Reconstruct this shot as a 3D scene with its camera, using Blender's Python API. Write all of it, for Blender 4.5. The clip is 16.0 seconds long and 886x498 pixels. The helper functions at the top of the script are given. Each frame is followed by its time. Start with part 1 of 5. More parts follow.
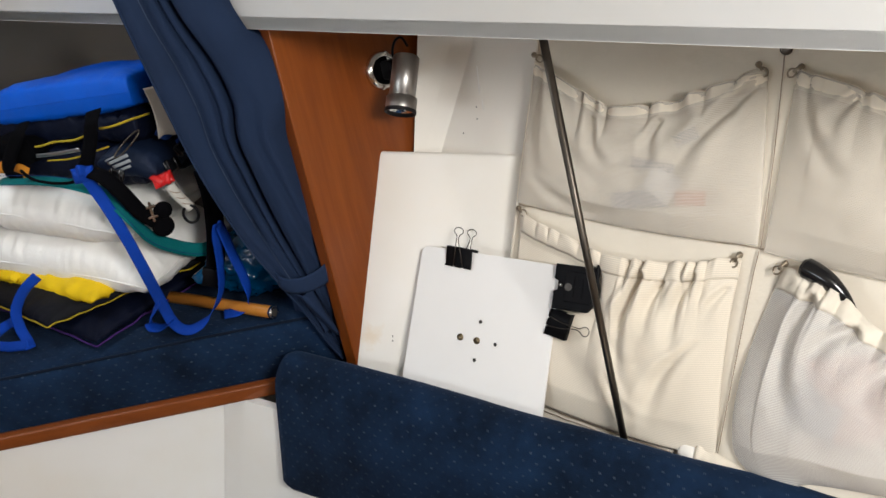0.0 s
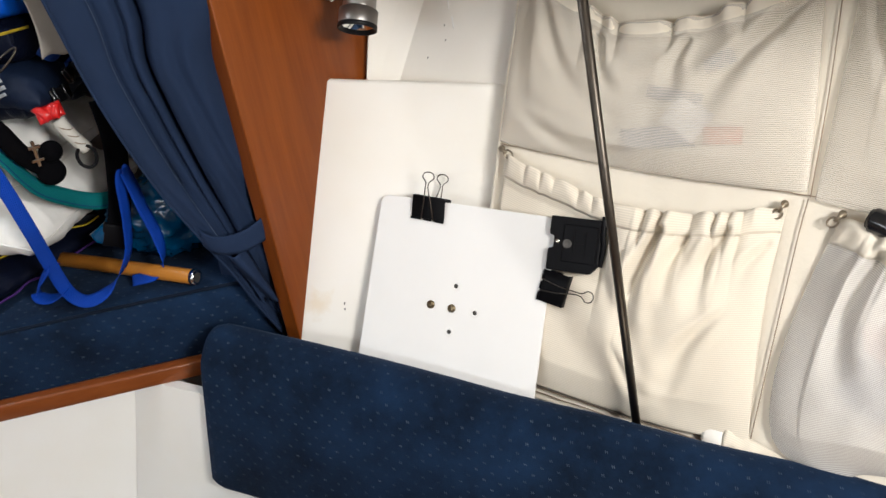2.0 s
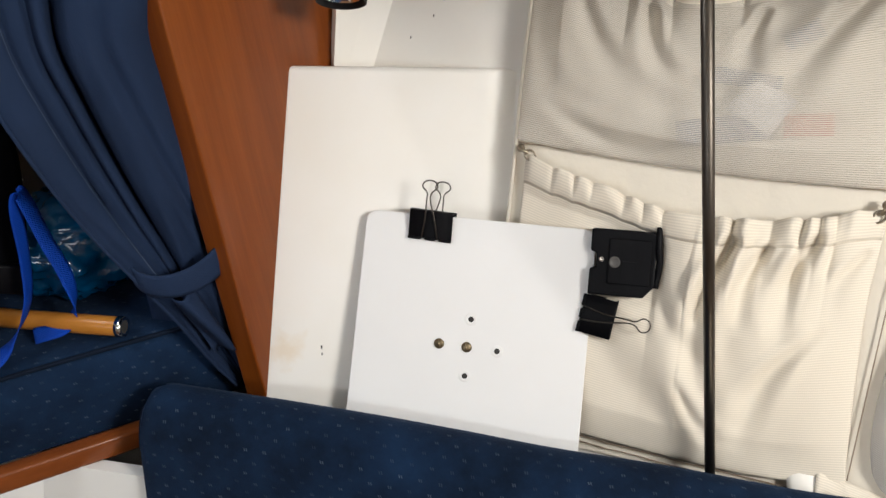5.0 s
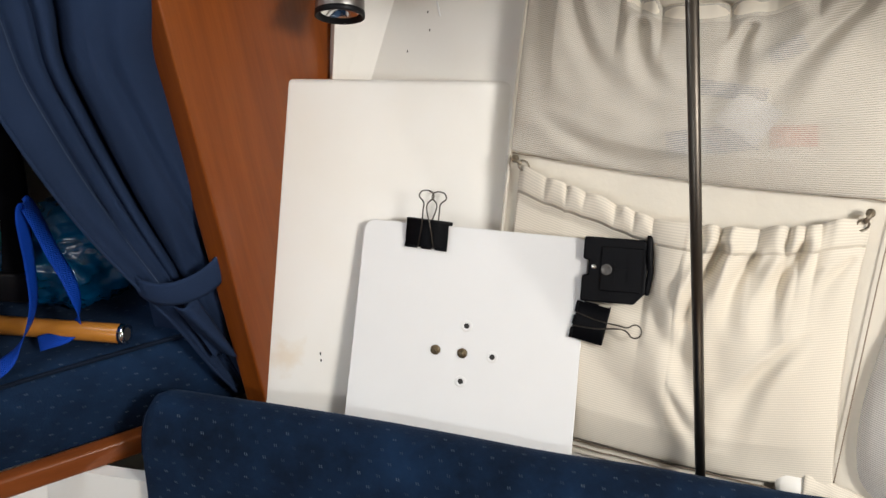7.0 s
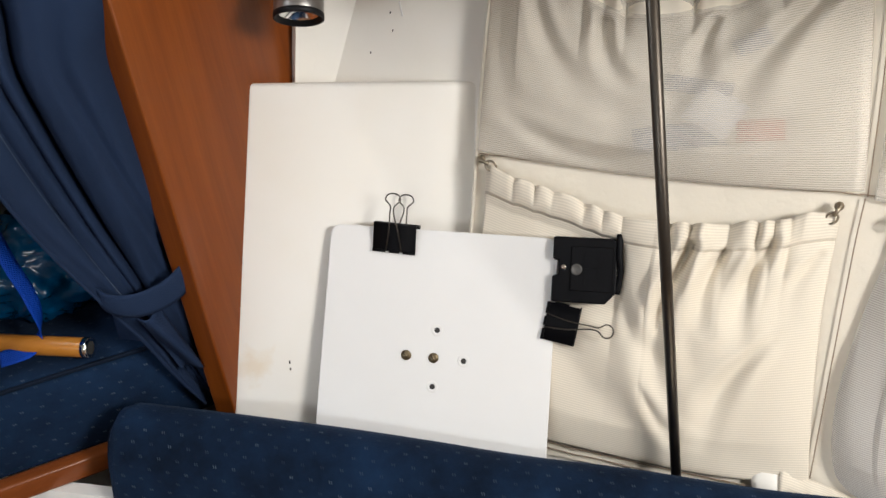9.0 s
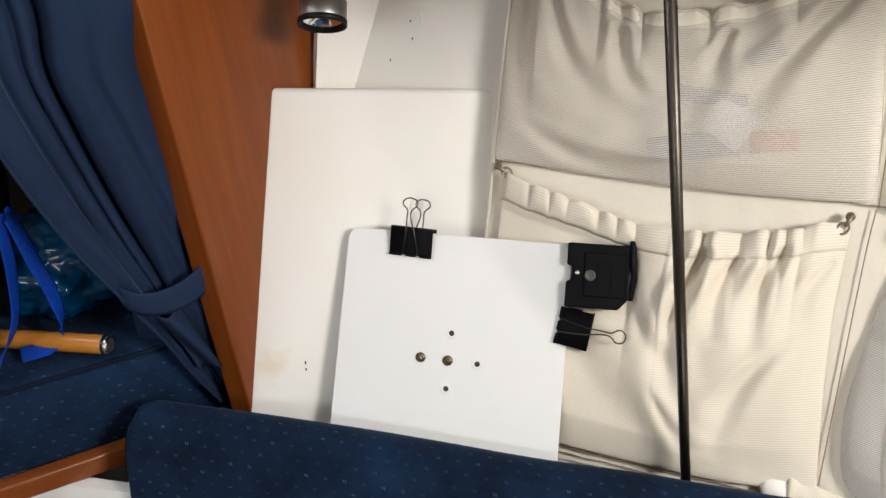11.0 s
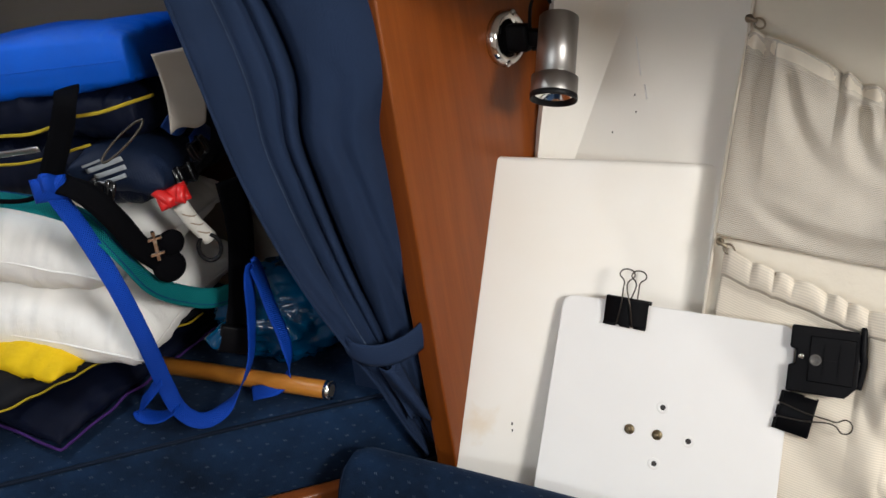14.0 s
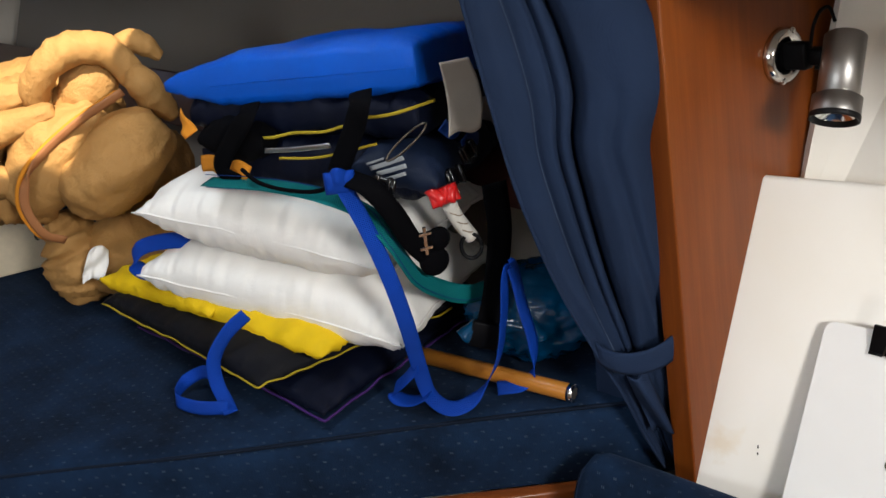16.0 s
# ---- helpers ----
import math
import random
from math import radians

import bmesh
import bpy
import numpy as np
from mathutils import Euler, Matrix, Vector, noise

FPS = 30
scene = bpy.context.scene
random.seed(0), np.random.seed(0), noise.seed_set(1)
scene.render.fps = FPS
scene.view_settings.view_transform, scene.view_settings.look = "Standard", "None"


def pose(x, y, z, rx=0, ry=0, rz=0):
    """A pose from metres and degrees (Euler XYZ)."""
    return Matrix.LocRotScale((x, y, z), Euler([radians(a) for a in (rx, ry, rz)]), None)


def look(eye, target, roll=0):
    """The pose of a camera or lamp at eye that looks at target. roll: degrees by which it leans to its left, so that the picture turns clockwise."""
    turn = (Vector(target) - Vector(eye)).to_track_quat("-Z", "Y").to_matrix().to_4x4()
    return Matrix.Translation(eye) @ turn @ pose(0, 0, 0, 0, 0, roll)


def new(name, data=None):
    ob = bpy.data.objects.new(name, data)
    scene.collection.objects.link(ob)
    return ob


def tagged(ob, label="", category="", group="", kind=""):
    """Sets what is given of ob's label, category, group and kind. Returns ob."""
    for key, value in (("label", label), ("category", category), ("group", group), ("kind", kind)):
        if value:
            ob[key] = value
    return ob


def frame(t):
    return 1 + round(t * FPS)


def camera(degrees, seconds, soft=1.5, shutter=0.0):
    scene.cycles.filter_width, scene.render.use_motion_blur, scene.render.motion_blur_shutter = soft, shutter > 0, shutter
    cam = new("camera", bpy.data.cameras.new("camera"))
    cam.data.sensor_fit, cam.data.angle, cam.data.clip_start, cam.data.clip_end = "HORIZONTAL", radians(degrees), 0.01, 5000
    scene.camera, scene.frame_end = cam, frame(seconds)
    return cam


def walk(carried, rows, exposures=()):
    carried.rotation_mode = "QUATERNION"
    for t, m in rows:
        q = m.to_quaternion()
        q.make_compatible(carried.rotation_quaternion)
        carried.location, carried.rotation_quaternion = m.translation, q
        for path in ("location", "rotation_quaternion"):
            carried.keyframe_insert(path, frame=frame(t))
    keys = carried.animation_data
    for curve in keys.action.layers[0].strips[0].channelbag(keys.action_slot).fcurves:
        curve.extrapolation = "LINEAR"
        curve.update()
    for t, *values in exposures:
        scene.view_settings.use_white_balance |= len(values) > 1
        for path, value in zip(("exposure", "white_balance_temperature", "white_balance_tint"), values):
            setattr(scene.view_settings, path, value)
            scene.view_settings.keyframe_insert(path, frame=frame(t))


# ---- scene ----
cam = camera(52.9, 16.0)
METRES, EYE, TILT, LEAN, TURN = 0.96, 1.60, -26.0, 8.0, 0.0
ROWS = [
    (0.0, 0.0, 0.0, 0.0, 0.0, 0.0, 0.0),
    (0.5, -0.0745, 0.0469, 0.0045, -4.15, -1.45, 0.47),
    (1.0, -0.1077, 0.1109, -0.0136, -6.65, -2.57, -0.0),
    (1.5, -0.1142, 0.1812, -0.0153, -7.05, -3.44, -0.51),
    (2.0, -0.1169, 0.2971, 0.0074, -7.05, -3.57, 0.4),
    (2.5, -0.1427, 0.4397, 0.0163, -8.83, -4.77, 0.22),
    (3.0, -0.2342, 0.5406, 0.0291, -12.91, -5.22, 1.93),
    (5.5, -0.2944, 0.6095, 0.0489, -17.9, -4.75, 2.87),
    (6.0, -0.2994, 0.6023, 0.0506, -18.05, -4.0, 2.99),
    (6.5, -0.2992, 0.5894, 0.0471, -18.25, -3.92, 2.77),
    (7.0, -0.2967, 0.5824, 0.047, -17.88, -4.17, 2.84),
    (7.5, -0.2886, 0.5822, 0.0476, -18.31, -4.23, 3.43),
    (8.0, -0.2838, 0.5887, 0.0435, -18.67, -4.42, 3.66),
    (8.5, -0.2772, 0.5899, 0.048, -19.36, -4.13, 4.33),
    (9.0, -0.2762, 0.5937, 0.0477, -19.22, -4.19, 4.18),
    (11.5, -0.2986, 0.5739, 0.0404, -18.69, -3.29, 3.21),
    (12.0, -0.3041, 0.5666, 0.0438, -18.73, -3.07, 3.33),
    (12.5, -0.3134, 0.5591, 0.0443, -18.3, -2.51, 3.7),
    (13.0, -0.3137, 0.5682, 0.0423, -17.62, -2.56, 3.85),
    (13.5, -0.3173, 0.571, 0.0472, -15.23, -1.05, 3.08),
    (14.0, -0.3537, 0.566, 0.0593, -7.54, 0.38, 0.23),
    (14.5, -0.3805, 0.5658, 0.0673, -3.14, 1.4, -1.24),
    (15.0, -0.389, 0.5592, 0.0606, -2.14, 1.79, -2.13),
    (15.5, -0.4174, 0.5413, 0.0547, 2.32, 1.02, -3.42),
    (16.0, -0.4378, 0.5299, 0.0515, 4.9, 0.54, -4.13),
]
walk(cam, [(t, pose(0, 0, EYE, TILT, LEAN, TURN) @ pose(METRES * x, METRES * y, METRES * z, 90 + pitch, roll, yaw)) for t, x, y, z, yaw, pitch, roll in ROWS], exposures=((0.0, 0.92), (0.6, 0.93), (1.5, 1.18), (2.7, 1.14), (5.5, 0.98), (16.0, 0.98)))

# ---- light ----
world = bpy.data.worlds.new("sky")
scene.world = world
world.use_nodes = True
wn = world.node_tree.nodes
sky = wn.new("ShaderNodeTexSky")
sky.sky_type, sky.sun_disc = "NISHITA", False
sky.sun_elevation, sky.sun_rotation = radians(52), radians(-65)
world.node_tree.links.new(sky.outputs[0], wn["Background"].inputs[0])
wn["Background"].inputs[1].default_value = 0.07


def sun_lamp(toward, strength):
    data = bpy.data.lights.new("sun", "SUN")
    data.energy, data.angle, data.color = strength, radians(0.6), (1.0, 0.9, 0.74)
    ob = new("sun", data)
    ob.matrix_world = look((0, 0, 6), Vector((0, 0, 6)) + Vector(toward))


def area_lamp(name, at, toward, sx, sy, watts, color=(1, 0.97, 0.92)):
    data = bpy.data.lights.new(name, "AREA")
    data.shape, data.size, data.size_y, data.energy, data.color = "RECTANGLE", sx, sy, watts, color
    ob = new(name, data)
    ob.matrix_world = look(at, toward)


SUN_WAY = Vector((-0.36, 0.52, -0.78)).normalized()
sun_lamp(SUN_WAY, 5.0)
# sky light through the companionway behind the viewer and through the forehatch
area_lamp("companionway_light", (0.68, -0.38, 1.86), (-0.1, 1.45, 0.85), 0.46, 0.40, 19, (1, 0.98, 0.945))
area_lamp("forehatch_light", (-1.02, 1.36, 1.985), (-0.9, 1.5, 0.8), 0.36, 0.36, 2.8, (0.86, 0.93, 1.0))
# added soft fill from the left, where no window is known
area_lamp("fill_light", (-1.55, -0.3, 1.62), (-0.1, 1.4, 0.9), 0.9, 0.3, 5.0, (0.9, 0.95, 1.0))


# ---- node helpers and materials ----
class Nodes:
    def __init__(self, name):
        self.mat = bpy.data.materials.new(name)
        self.mat.use_nodes = True
        self.t = self.mat.node_tree
        self.bsdf = self.t.nodes["Principled BSDF"]

    def put(self, sock, value):
        if hasattr(value, "links"):
            self.t.links.new(value, sock)
        else:
            sock.default_value = value

    def math(self, op, a, b=0.0, clamp=False):
        n = self.t.nodes.new("ShaderNodeMath")
        n.operation, n.use_clamp = op, clamp
        self.put(n.inputs[0], a)
        self.put(n.inputs[1], b)
        return n.outputs[0]

    def coords(self, kind="Object", scale=(1, 1, 1)):
        c = self.t.nodes.new("ShaderNodeTexCoord").outputs[kind]
        m = self.t.nodes.new("ShaderNodeMapping")
        m.inputs["Scale"].default_value = scale
        self.t.links.new(c, m.inputs[0])
        return m.outputs[0]

    def noise(self, co, scale, detail=4, rough=0.55):
        n = self.t.nodes.new("ShaderNodeTexNoise")
        self.t.links.new(co, n.inputs["Vector"])
        n.inputs["Scale"].default_value, n.inputs["Detail"].default_value, n.inputs["Roughness"].default_value = scale, detail, rough
        return n.outputs[0]

    def ramp(self, fac, stops):
        n = self.t.nodes.new("ShaderNodeValToRGB")
        el = n.color_ramp.elements
        while len(el) < len(stops):
            el.new(0.5)
        for e, (p, c) in zip(el, stops):
            e.position, e.color = p, (*c, 1) if len(c) == 3 else c
        self.put(n.inputs[0], fac)
        return n.outputs[0]

    def mix(self, fac, a, b):
        n = self.t.nodes.new("ShaderNodeMix")
        n.data_type = "RGBA"
        self.put(n.inputs[0], fac)
        for s, v in ((n.inputs[6], a), (n.inputs[7], b)):
            self.put(s, v if hasattr(v, "links") else (*v, 1))
        return n.outputs[2]

    def bump(self, height, strength, distance=0.002):
        n = self.t.nodes.new("ShaderNodeBump")
        n.inputs["Strength"].default_value, n.inputs["Distance"].default_value = strength, distance
        self.t.links.new(height, n.inputs["Height"])
        self.t.links.new(n.outputs[0], self.bsdf.inputs["Normal"])

    def set(self, **kw):
        for k, v in kw.items():
            self.put(self.bsdf.inputs[k.replace("_", " ")], v if not isinstance(v, tuple) else (*v, 1))
        return self.mat


def shade(c, k):
    return tuple(x * k for x in c)


def gelcoat(name, c, rough=0.48):
    n = Nodes(name)
    co = n.coords()
    big = n.noise(co, 5, 3)
    fine = n.noise(co, 160, 2)
    col = n.mix(n.math("MULTIPLY", n.math("SUBTRACT", big, 0.42, True), 1.3), c, (c[0] * 0.95, c[1] * 0.91, c[2] * 0.82))
    n.bump(n.math("ADD", n.math("MULTIPLY", big, 3.0), n.math("MULTIPLY", fine, 0.12)), 0.12, 0.004)
    return n.set(Base_Color=col, Roughness=n.math("ADD", n.math("MULTIPLY", fine, 0.12), rough - 0.06))


def stained(name, c, stain, centre, size):
    """White gelcoat with one faint yellow stain."""
    n = Nodes(name)
    co = n.coords()
    big = n.noise(co, 5, 3)
    col = n.mix(n.math("MULTIPLY", n.math("SUBTRACT", big, 0.42, True), 1.3), c, (c[0] * 0.95, c[1] * 0.91, c[2] * 0.82))
    d = n.t.nodes.new("ShaderNodeVectorMath")
    d.operation = "DISTANCE"
    n.t.links.new(co, d.inputs[0])
    d.inputs[1].default_value = centre
    wob = n.math("ADD", d.outputs["Value"], n.math("MULTIPLY", n.math("SUBTRACT", n.noise(co, 45, 4), 0.5), size * 2.2))
    col = n.mix(n.math("MULTIPLY", n.math("SUBTRACT", 1.0, n.math("DIVIDE", wob, size), True), 0.4), col, stain)
    n.bump(n.math("ADD", n.math("MULTIPLY", big, 3.0), n.math("MULTIPLY", n.noise(co, 160, 2), 0.12)), 0.12, 0.004)
    return n.set(Base_Color=col, Roughness=0.45)


def timber(name, dark, mid, light, axis=2, rough=0.33):
    n = Nodes(name)
    def grain(across, run):
        k = [across] * 3
        k[axis] = run
        return n.coords(scale=tuple(k))

    g = n.noise(grain(22, 1.2), 2.2, 6, 0.6)
    fine = n.noise(grain(150, 4), 2.0, 3, 0.6)
    broad = n.noise(grain(4, 0.5), 2.0, 2)
    f = n.math("ADD", n.math("MULTIPLY", g, 0.62), n.math("ADD", n.math("MULTIPLY", fine, 0.2), n.math("MULTIPLY", broad, 0.2)))
    n.bump(fine, 0.08, 0.001)
    return n.set(Base_Color=n.ramp(f, ((0.28, dark), (0.5, mid), (0.74, light))), Roughness=rough, Specular_IOR_Level=0.3, Coat_Weight=0.12, Coat_Roughness=0.25)


def cloth(name, c, rough=0.9, weave=900, vary=0.18, sheen=0.0, fold=0.0, rib=0.10, spec=0.2):
    n = Nodes(name)
    co = n.coords()
    big = n.noise(co, 9, 4)
    uvx = n.t.nodes.new("ShaderNodeSeparateXYZ")
    n.t.links.new(n.coords("UV"), uvx.inputs[0])
    wx = n.math("SINE", n.math("MULTIPLY", uvx.outputs[0], weave * 2))
    wy = n.math("SINE", n.math("MULTIPLY", uvx.outputs[1], weave * 2))
    tex = n.math("MULTIPLY", wx, wy)
    h = n.math("ADD", n.math("MULTIPLY", tex, rib), n.math("MULTIPLY", n.math("ADD", n.noise(co, 38, 6, 0.6), n.math("MULTIPLY", n.math("ABSOLUTE", n.math("SUBTRACT", n.noise(co, 15, 4, 0.5), 0.5)), 2.2)), 0.8 + fold * 3))
    col = n.mix(n.math("MULTIPLY", n.math("SUBTRACT", big, 0.3, True), 2.0, True), shade(c, 1 - vary), shade(c, 1 + vary))
    n.bump(h, 0.5, 0.002 + fold * 0.006)
    n.set(Base_Color=col, Roughness=rough, Sheen_Weight=sheen, Sheen_Roughness=0.5, Specular_IOR_Level=spec)
    return n.mat


def mesh_cloth(name, c, open_share, pitch=0.0024, contrast=0.05):
    """Woven net: fine ribs, slightly open so that what lies behind shows through."""
    n = Nodes(name)
    uvx = n.t.nodes.new("ShaderNodeSeparateXYZ")
    n.t.links.new(n.coords("UV"), uvx.inputs[0])
    rib = n.math("SINE", n.math("MULTIPLY", uvx.outputs[1], 6.2832 / pitch))
    cross = n.math("SINE", n.math("MULTIPLY", uvx.outputs[0], 6.2832 / 0.0021))
    tex = n.math("MULTIPLY", n.math("ADD", n.math("MULTIPLY", rib, 0.85), n.math("MULTIPLY", cross, 0.15)), 0.5)
    col = n.mix(n.math("ADD", tex, 0.5, True), shade(c, 1 - contrast), shade(c, 1 + 0.6 * contrast))
    big = n.noise(n.coords(), 14, 3)
    n.bump(n.math("ADD", n.math("MULTIPLY", tex, 0.15), n.math("MULTIPLY", big, 2.0)), 0.3, 0.0015)
    n.set(Base_Color=col, Roughness=0.85)
    n.put(n.bsdf.inputs["Alpha"], n.math("SUBTRACT", 1.0, n.math("MULTIPLY", n.math("ADD", n.math("MULTIPLY", tex, -0.25), 0.5, True), open_share * 2)))
    return n.mat


def dotted_velvet(name, c, mark):
    n = Nodes(name)
    uvx = n.t.nodes.new("ShaderNodeSeparateXYZ")
    n.t.links.new(n.coords("UV"), uvx.inputs[0])
    y = n.math("DIVIDE", uvx.outputs[1], 0.0135)
    row = n.math("FLOOR", y)
    x = n.math("ADD", n.math("DIVIDE", uvx.outputs[0], 0.0235), n.math("MULTIPLY", n.math("MODULO", row, 2.0), 0.5))
    cell = n.t.nodes.new("ShaderNodeCombineXYZ")
    n.put(cell.inputs[0], n.math("FLOOR", x))
    n.put(cell.inputs[1], row)
    wn_ = n.t.nodes.new("ShaderNodeTexWhiteNoise")
    n.t.links.new(cell.outputs[0], wn_.inputs["Vector"])
    fx = n.math("SUBTRACT", n.math("FRACT", x), 0.5)
    fy = n.math("SUBTRACT", n.math("FRACT", y), 0.5)
    sk = n.math("ADD", fx, n.math("MULTIPLY", fy, 0.25))
    dash = n.math("LESS_THAN", n.math("ABSOLUTE", n.math("SUBTRACT", n.math("ABSOLUTE", sk), 0.055)), 0.026)
    tall = n.math("LESS_THAN", n.math("ABSOLUTE", fy), 0.11)
    m = n.math("MULTIPLY", n.math("MULTIPLY", dash, tall), n.math("ADD", n.math("MULTIPLY", n.math("POWER", wn_.outputs[0], 1.6), 0.6), 0.12))
    co = n.coords()
    nap = n.noise(co, 7, 5, 0.65)
    fuzz = n.noise(co, 420, 3)
    base = n.mix(n.math("MULTIPLY", n.math("SUBTRACT", nap, 0.35, True), 3.0, True), shade(c, 0.5), shade(c, 1.75))
    n.bump(n.math("ADD", fuzz, n.math("MULTIPLY", m, -1.5)), 0.5, 0.0015)
    return n.set(Base_Color=n.mix(m, base, mark), Roughness=0.95, Specular_IOR_Level=0.15, Sheen_Weight=0.08, Sheen_Roughness=0.4, Sheen_Tint=(0.25, 0.4, 0.7))


def plain(name, c, rough=0.5, metal=0.0, grain=60, amount=0.12, bump=0.1, spec=0.5):
    n = Nodes(name)
    co = n.coords()
    g = n.noise(co, grain, 4)
    n.bump(g, bump, 0.001)
    return n.set(Base_Color=n.mix(g, shade(c, 1 - amount), shade(c, 1 + amount)), Roughness=n.math("ADD", n.math("MULTIPLY", g, 0.15), max(rough - 0.08, 0.02)), Metallic=metal, Specular_IOR_Level=spec)


def brushed(name, c, rough, along=(300, 300, 6)):
    n = Nodes(name)
    g = n.noise(n.coords(scale=along), 3, 3)
    n.bump(g, 0.06, 0.0006)
    return n.set(Base_Color=n.mix(g, shade(c, 0.85), c), Roughness=n.math("ADD", n.math("MULTIPLY", g, 0.15), rough), Metallic=1.0)


WHITE = gelcoat("white_gelcoat", (0.80, 0.77, 0.715))
BOXWHITE = stained("stained_white_gelcoat", (0.82, 0.79, 0.74), (0.68, 0.50, 0.28), (-0.035, -0.345, 0.0), 0.03)
GREYWHITE = gelcoat("cool_white_gelcoat", (0.84, 0.835, 0.81), 0.4)
# white gelcoat greyed to offset the near lamp's light on the deck edge
DIMMED_WHITE = gelcoat("dimmed_white_gelcoat", (0.56, 0.56, 0.55), 0.5)
HEADLINER = gelcoat("off_white_headliner", (0.66, 0.62, 0.55), 0.6)
# off-white hull side darkened: the berth space's shade is put in its colour
SHADED_LINING = gelcoat("shaded_hull_lining", (0.24, 0.215, 0.19), 0.8)
WOOD = timber("varnished_teak", (0.115, 0.025, 0.0032), (0.180, 0.043, 0.0055), (0.245, 0.066, 0.009), axis=1)
WOODTRIM = timber("teak_trim", (0.14, 0.034, 0.007), (0.19, 0.05, 0.011), (0.24, 0.068, 0.017), axis=0)
VELVET = dotted_velvet("navy_velvet", (0.0040, 0.0130, 0.034), (0.085, 0.112, 0.145))
PIPING = cloth("navy_piping", (0.003, 0.008, 0.02))
CURTAIN = cloth("blue_curtain_cotton", (0.0118, 0.0245, 0.060), fold=0.12, vary=0.12)
CURTAINEDGE = cloth("pale_blue_edge", (0.07, 0.10, 0.16))
PRINT = cloth("pale_print", (0.30, 0.32, 0.34))
HOOKMETAL = brushed("aged_hook_metal", (0.34, 0.29, 0.22), 0.32)
ZIPMETAL = brushed("zip_teeth", (0.55, 0.56, 0.6), 0.3)
CREAM = cloth("cream_canvas", (0.72, 0.66, 0.56), weave=1500, vary=0.05, fold=0.06)
NET = mesh_cloth("cream_net", (0.74, 0.69, 0.61), 0.60, 0.0026, 0.13)
RIBBED = mesh_cloth("ribbed_cream_canvas", (0.72, 0.65, 0.54), 0.0, 0.0031, 0.13)
THREAD = cloth("brown_thread", (0.30, 0.23, 0.17))
GREYNET = mesh_cloth("pale_grey_net", (0.76, 0.735, 0.70), 0.5)
STEEL = brushed("stainless_steel", (0.10, 0.086, 0.072), 0.32)
BRUSHED = brushed("brushed_nickel", (0.38, 0.365, 0.35), 0.30)
CHROME = plain("chrome", (0.75, 0.74, 0.72), 0.12, 1.0, amount=0.05, bump=0.02)
BLACK = plain("black_plastic", (0.0032, 0.0032, 0.0042), 0.5, grain=300, spec=0.10)
BLACKCLOTH = cloth("black_webbing", (0.0022, 0.0022, 0.0030), weave=1400, spec=0.05)
BLACKINNER = plain("black_enamel", (0.004, 0.004, 0.005), 0.5, spec=0.2)
PLATE = plain("white_plastic_sheet", (0.79, 0.78, 0.765), 0.5, grain=9, amount=0.035, bump=0.03)
PLATEEDGE = plain("worn_sheet_edge", (0.80, 0.79, 0.77), 0.7)
BRASS = plain("dull_screw_metal", (0.20, 0.155, 0.095), 0.35, 1.0, grain=600, amount=0.4)
HOLE = plain("dark_bore", (0.03, 0.028, 0.026), 0.8)
BLUE = cloth("royal_blue_nylon", (0.0, 0.078, 0.49), rough=0.42, weave=1600, fold=0.10, vary=0.12)
BLUEDARK = cloth("deep_blue_nylon", (0.004, 0.03, 0.16), rough=0.6, weave=1600)
WEBBING = cloth("blue_webbing", (0.0, 0.044, 0.36), rough=0.6, weave=900, rib=0.9)
TEAL = cloth("teal_webbing", (0.0, 0.15, 0.16), rough=0.7, weave=900, rib=0.9)
PILLOW = cloth("white_cotton", (0.88, 0.865, 0.83), weave=1500, vary=0.04, fold=0.12)
NAVY = cloth("navy_nylon", (0.0024, 0.0042, 0.014), rough=0.5, weave=1500, fold=0.15, spec=0.12)
YELLOW = cloth("yellow_nylon", (0.80, 0.53, 0.008), rough=0.6, weave=1500, fold=0.4)
YELLOWPIPE = cloth("yellow_piping", (0.38, 0.28, 0.02))
DARKGREY = cloth("charcoal_nylon", (0.0055, 0.006, 0.009), rough=0.5, weave=1500, fold=0.15, spec=0.12)
PURPLE = cloth("purple_piping", (0.045, 0.015, 0.11))
ORANGE = cloth("orange_fabric", (0.62, 0.23, 0.02))
TAN = cloth("tan_nylon", (0.43, 0.23, 0.075), rough=0.6, weave=1500, fold=0.6, vary=0.12)
TANDARK = cloth("brown_binding", (0.36, 0.15, 0.06), rough=0.5, weave=1200)
RED = plain("red_plastic", (0.55, 0.012, 0.012), 0.35)
PATCH = cloth("grey_reflective_patch", (0.36, 0.325, 0.285), rough=0.55, weave=1500)
STICK = timber("orange_bamboo", (0.33, 0.115, 0.014), (0.42, 0.16, 0.022), (0.48, 0.20, 0.035), axis=0)
ROPE = cloth("white_rope", (0.62, 0.60, 0.55), weave=600)
CARTON = plain("cream_carton", (0.72, 0.62, 0.45), 0.7)
INK = plain("dark_ink", (0.02, 0.018, 0.016), 0.7)
MAROON = timber("dark_mahogany", (0.03, 0.008, 0.007), (0.05, 0.012, 0.01), (0.065, 0.018, 0.014), axis=0)
PLASTICBAG = plain("glossy_blue_plastic", (0.0, 0.045, 0.12), 0.14, grain=30, amount=0.5, bump=0.6)
REFLECTOR = plain("bulb_reflector", (0.8, 0.8, 0.78), 0.12, 1.0)
SOLE = timber("cabin_sole_teak", (0.16, 0.07, 0.03), (0.24, 0.11, 0.05), (0.3, 0.15, 0.07), axis=0)
INSIDEBLUE = plain("blue_packet", (0.02, 0.05, 0.16), 0.5)
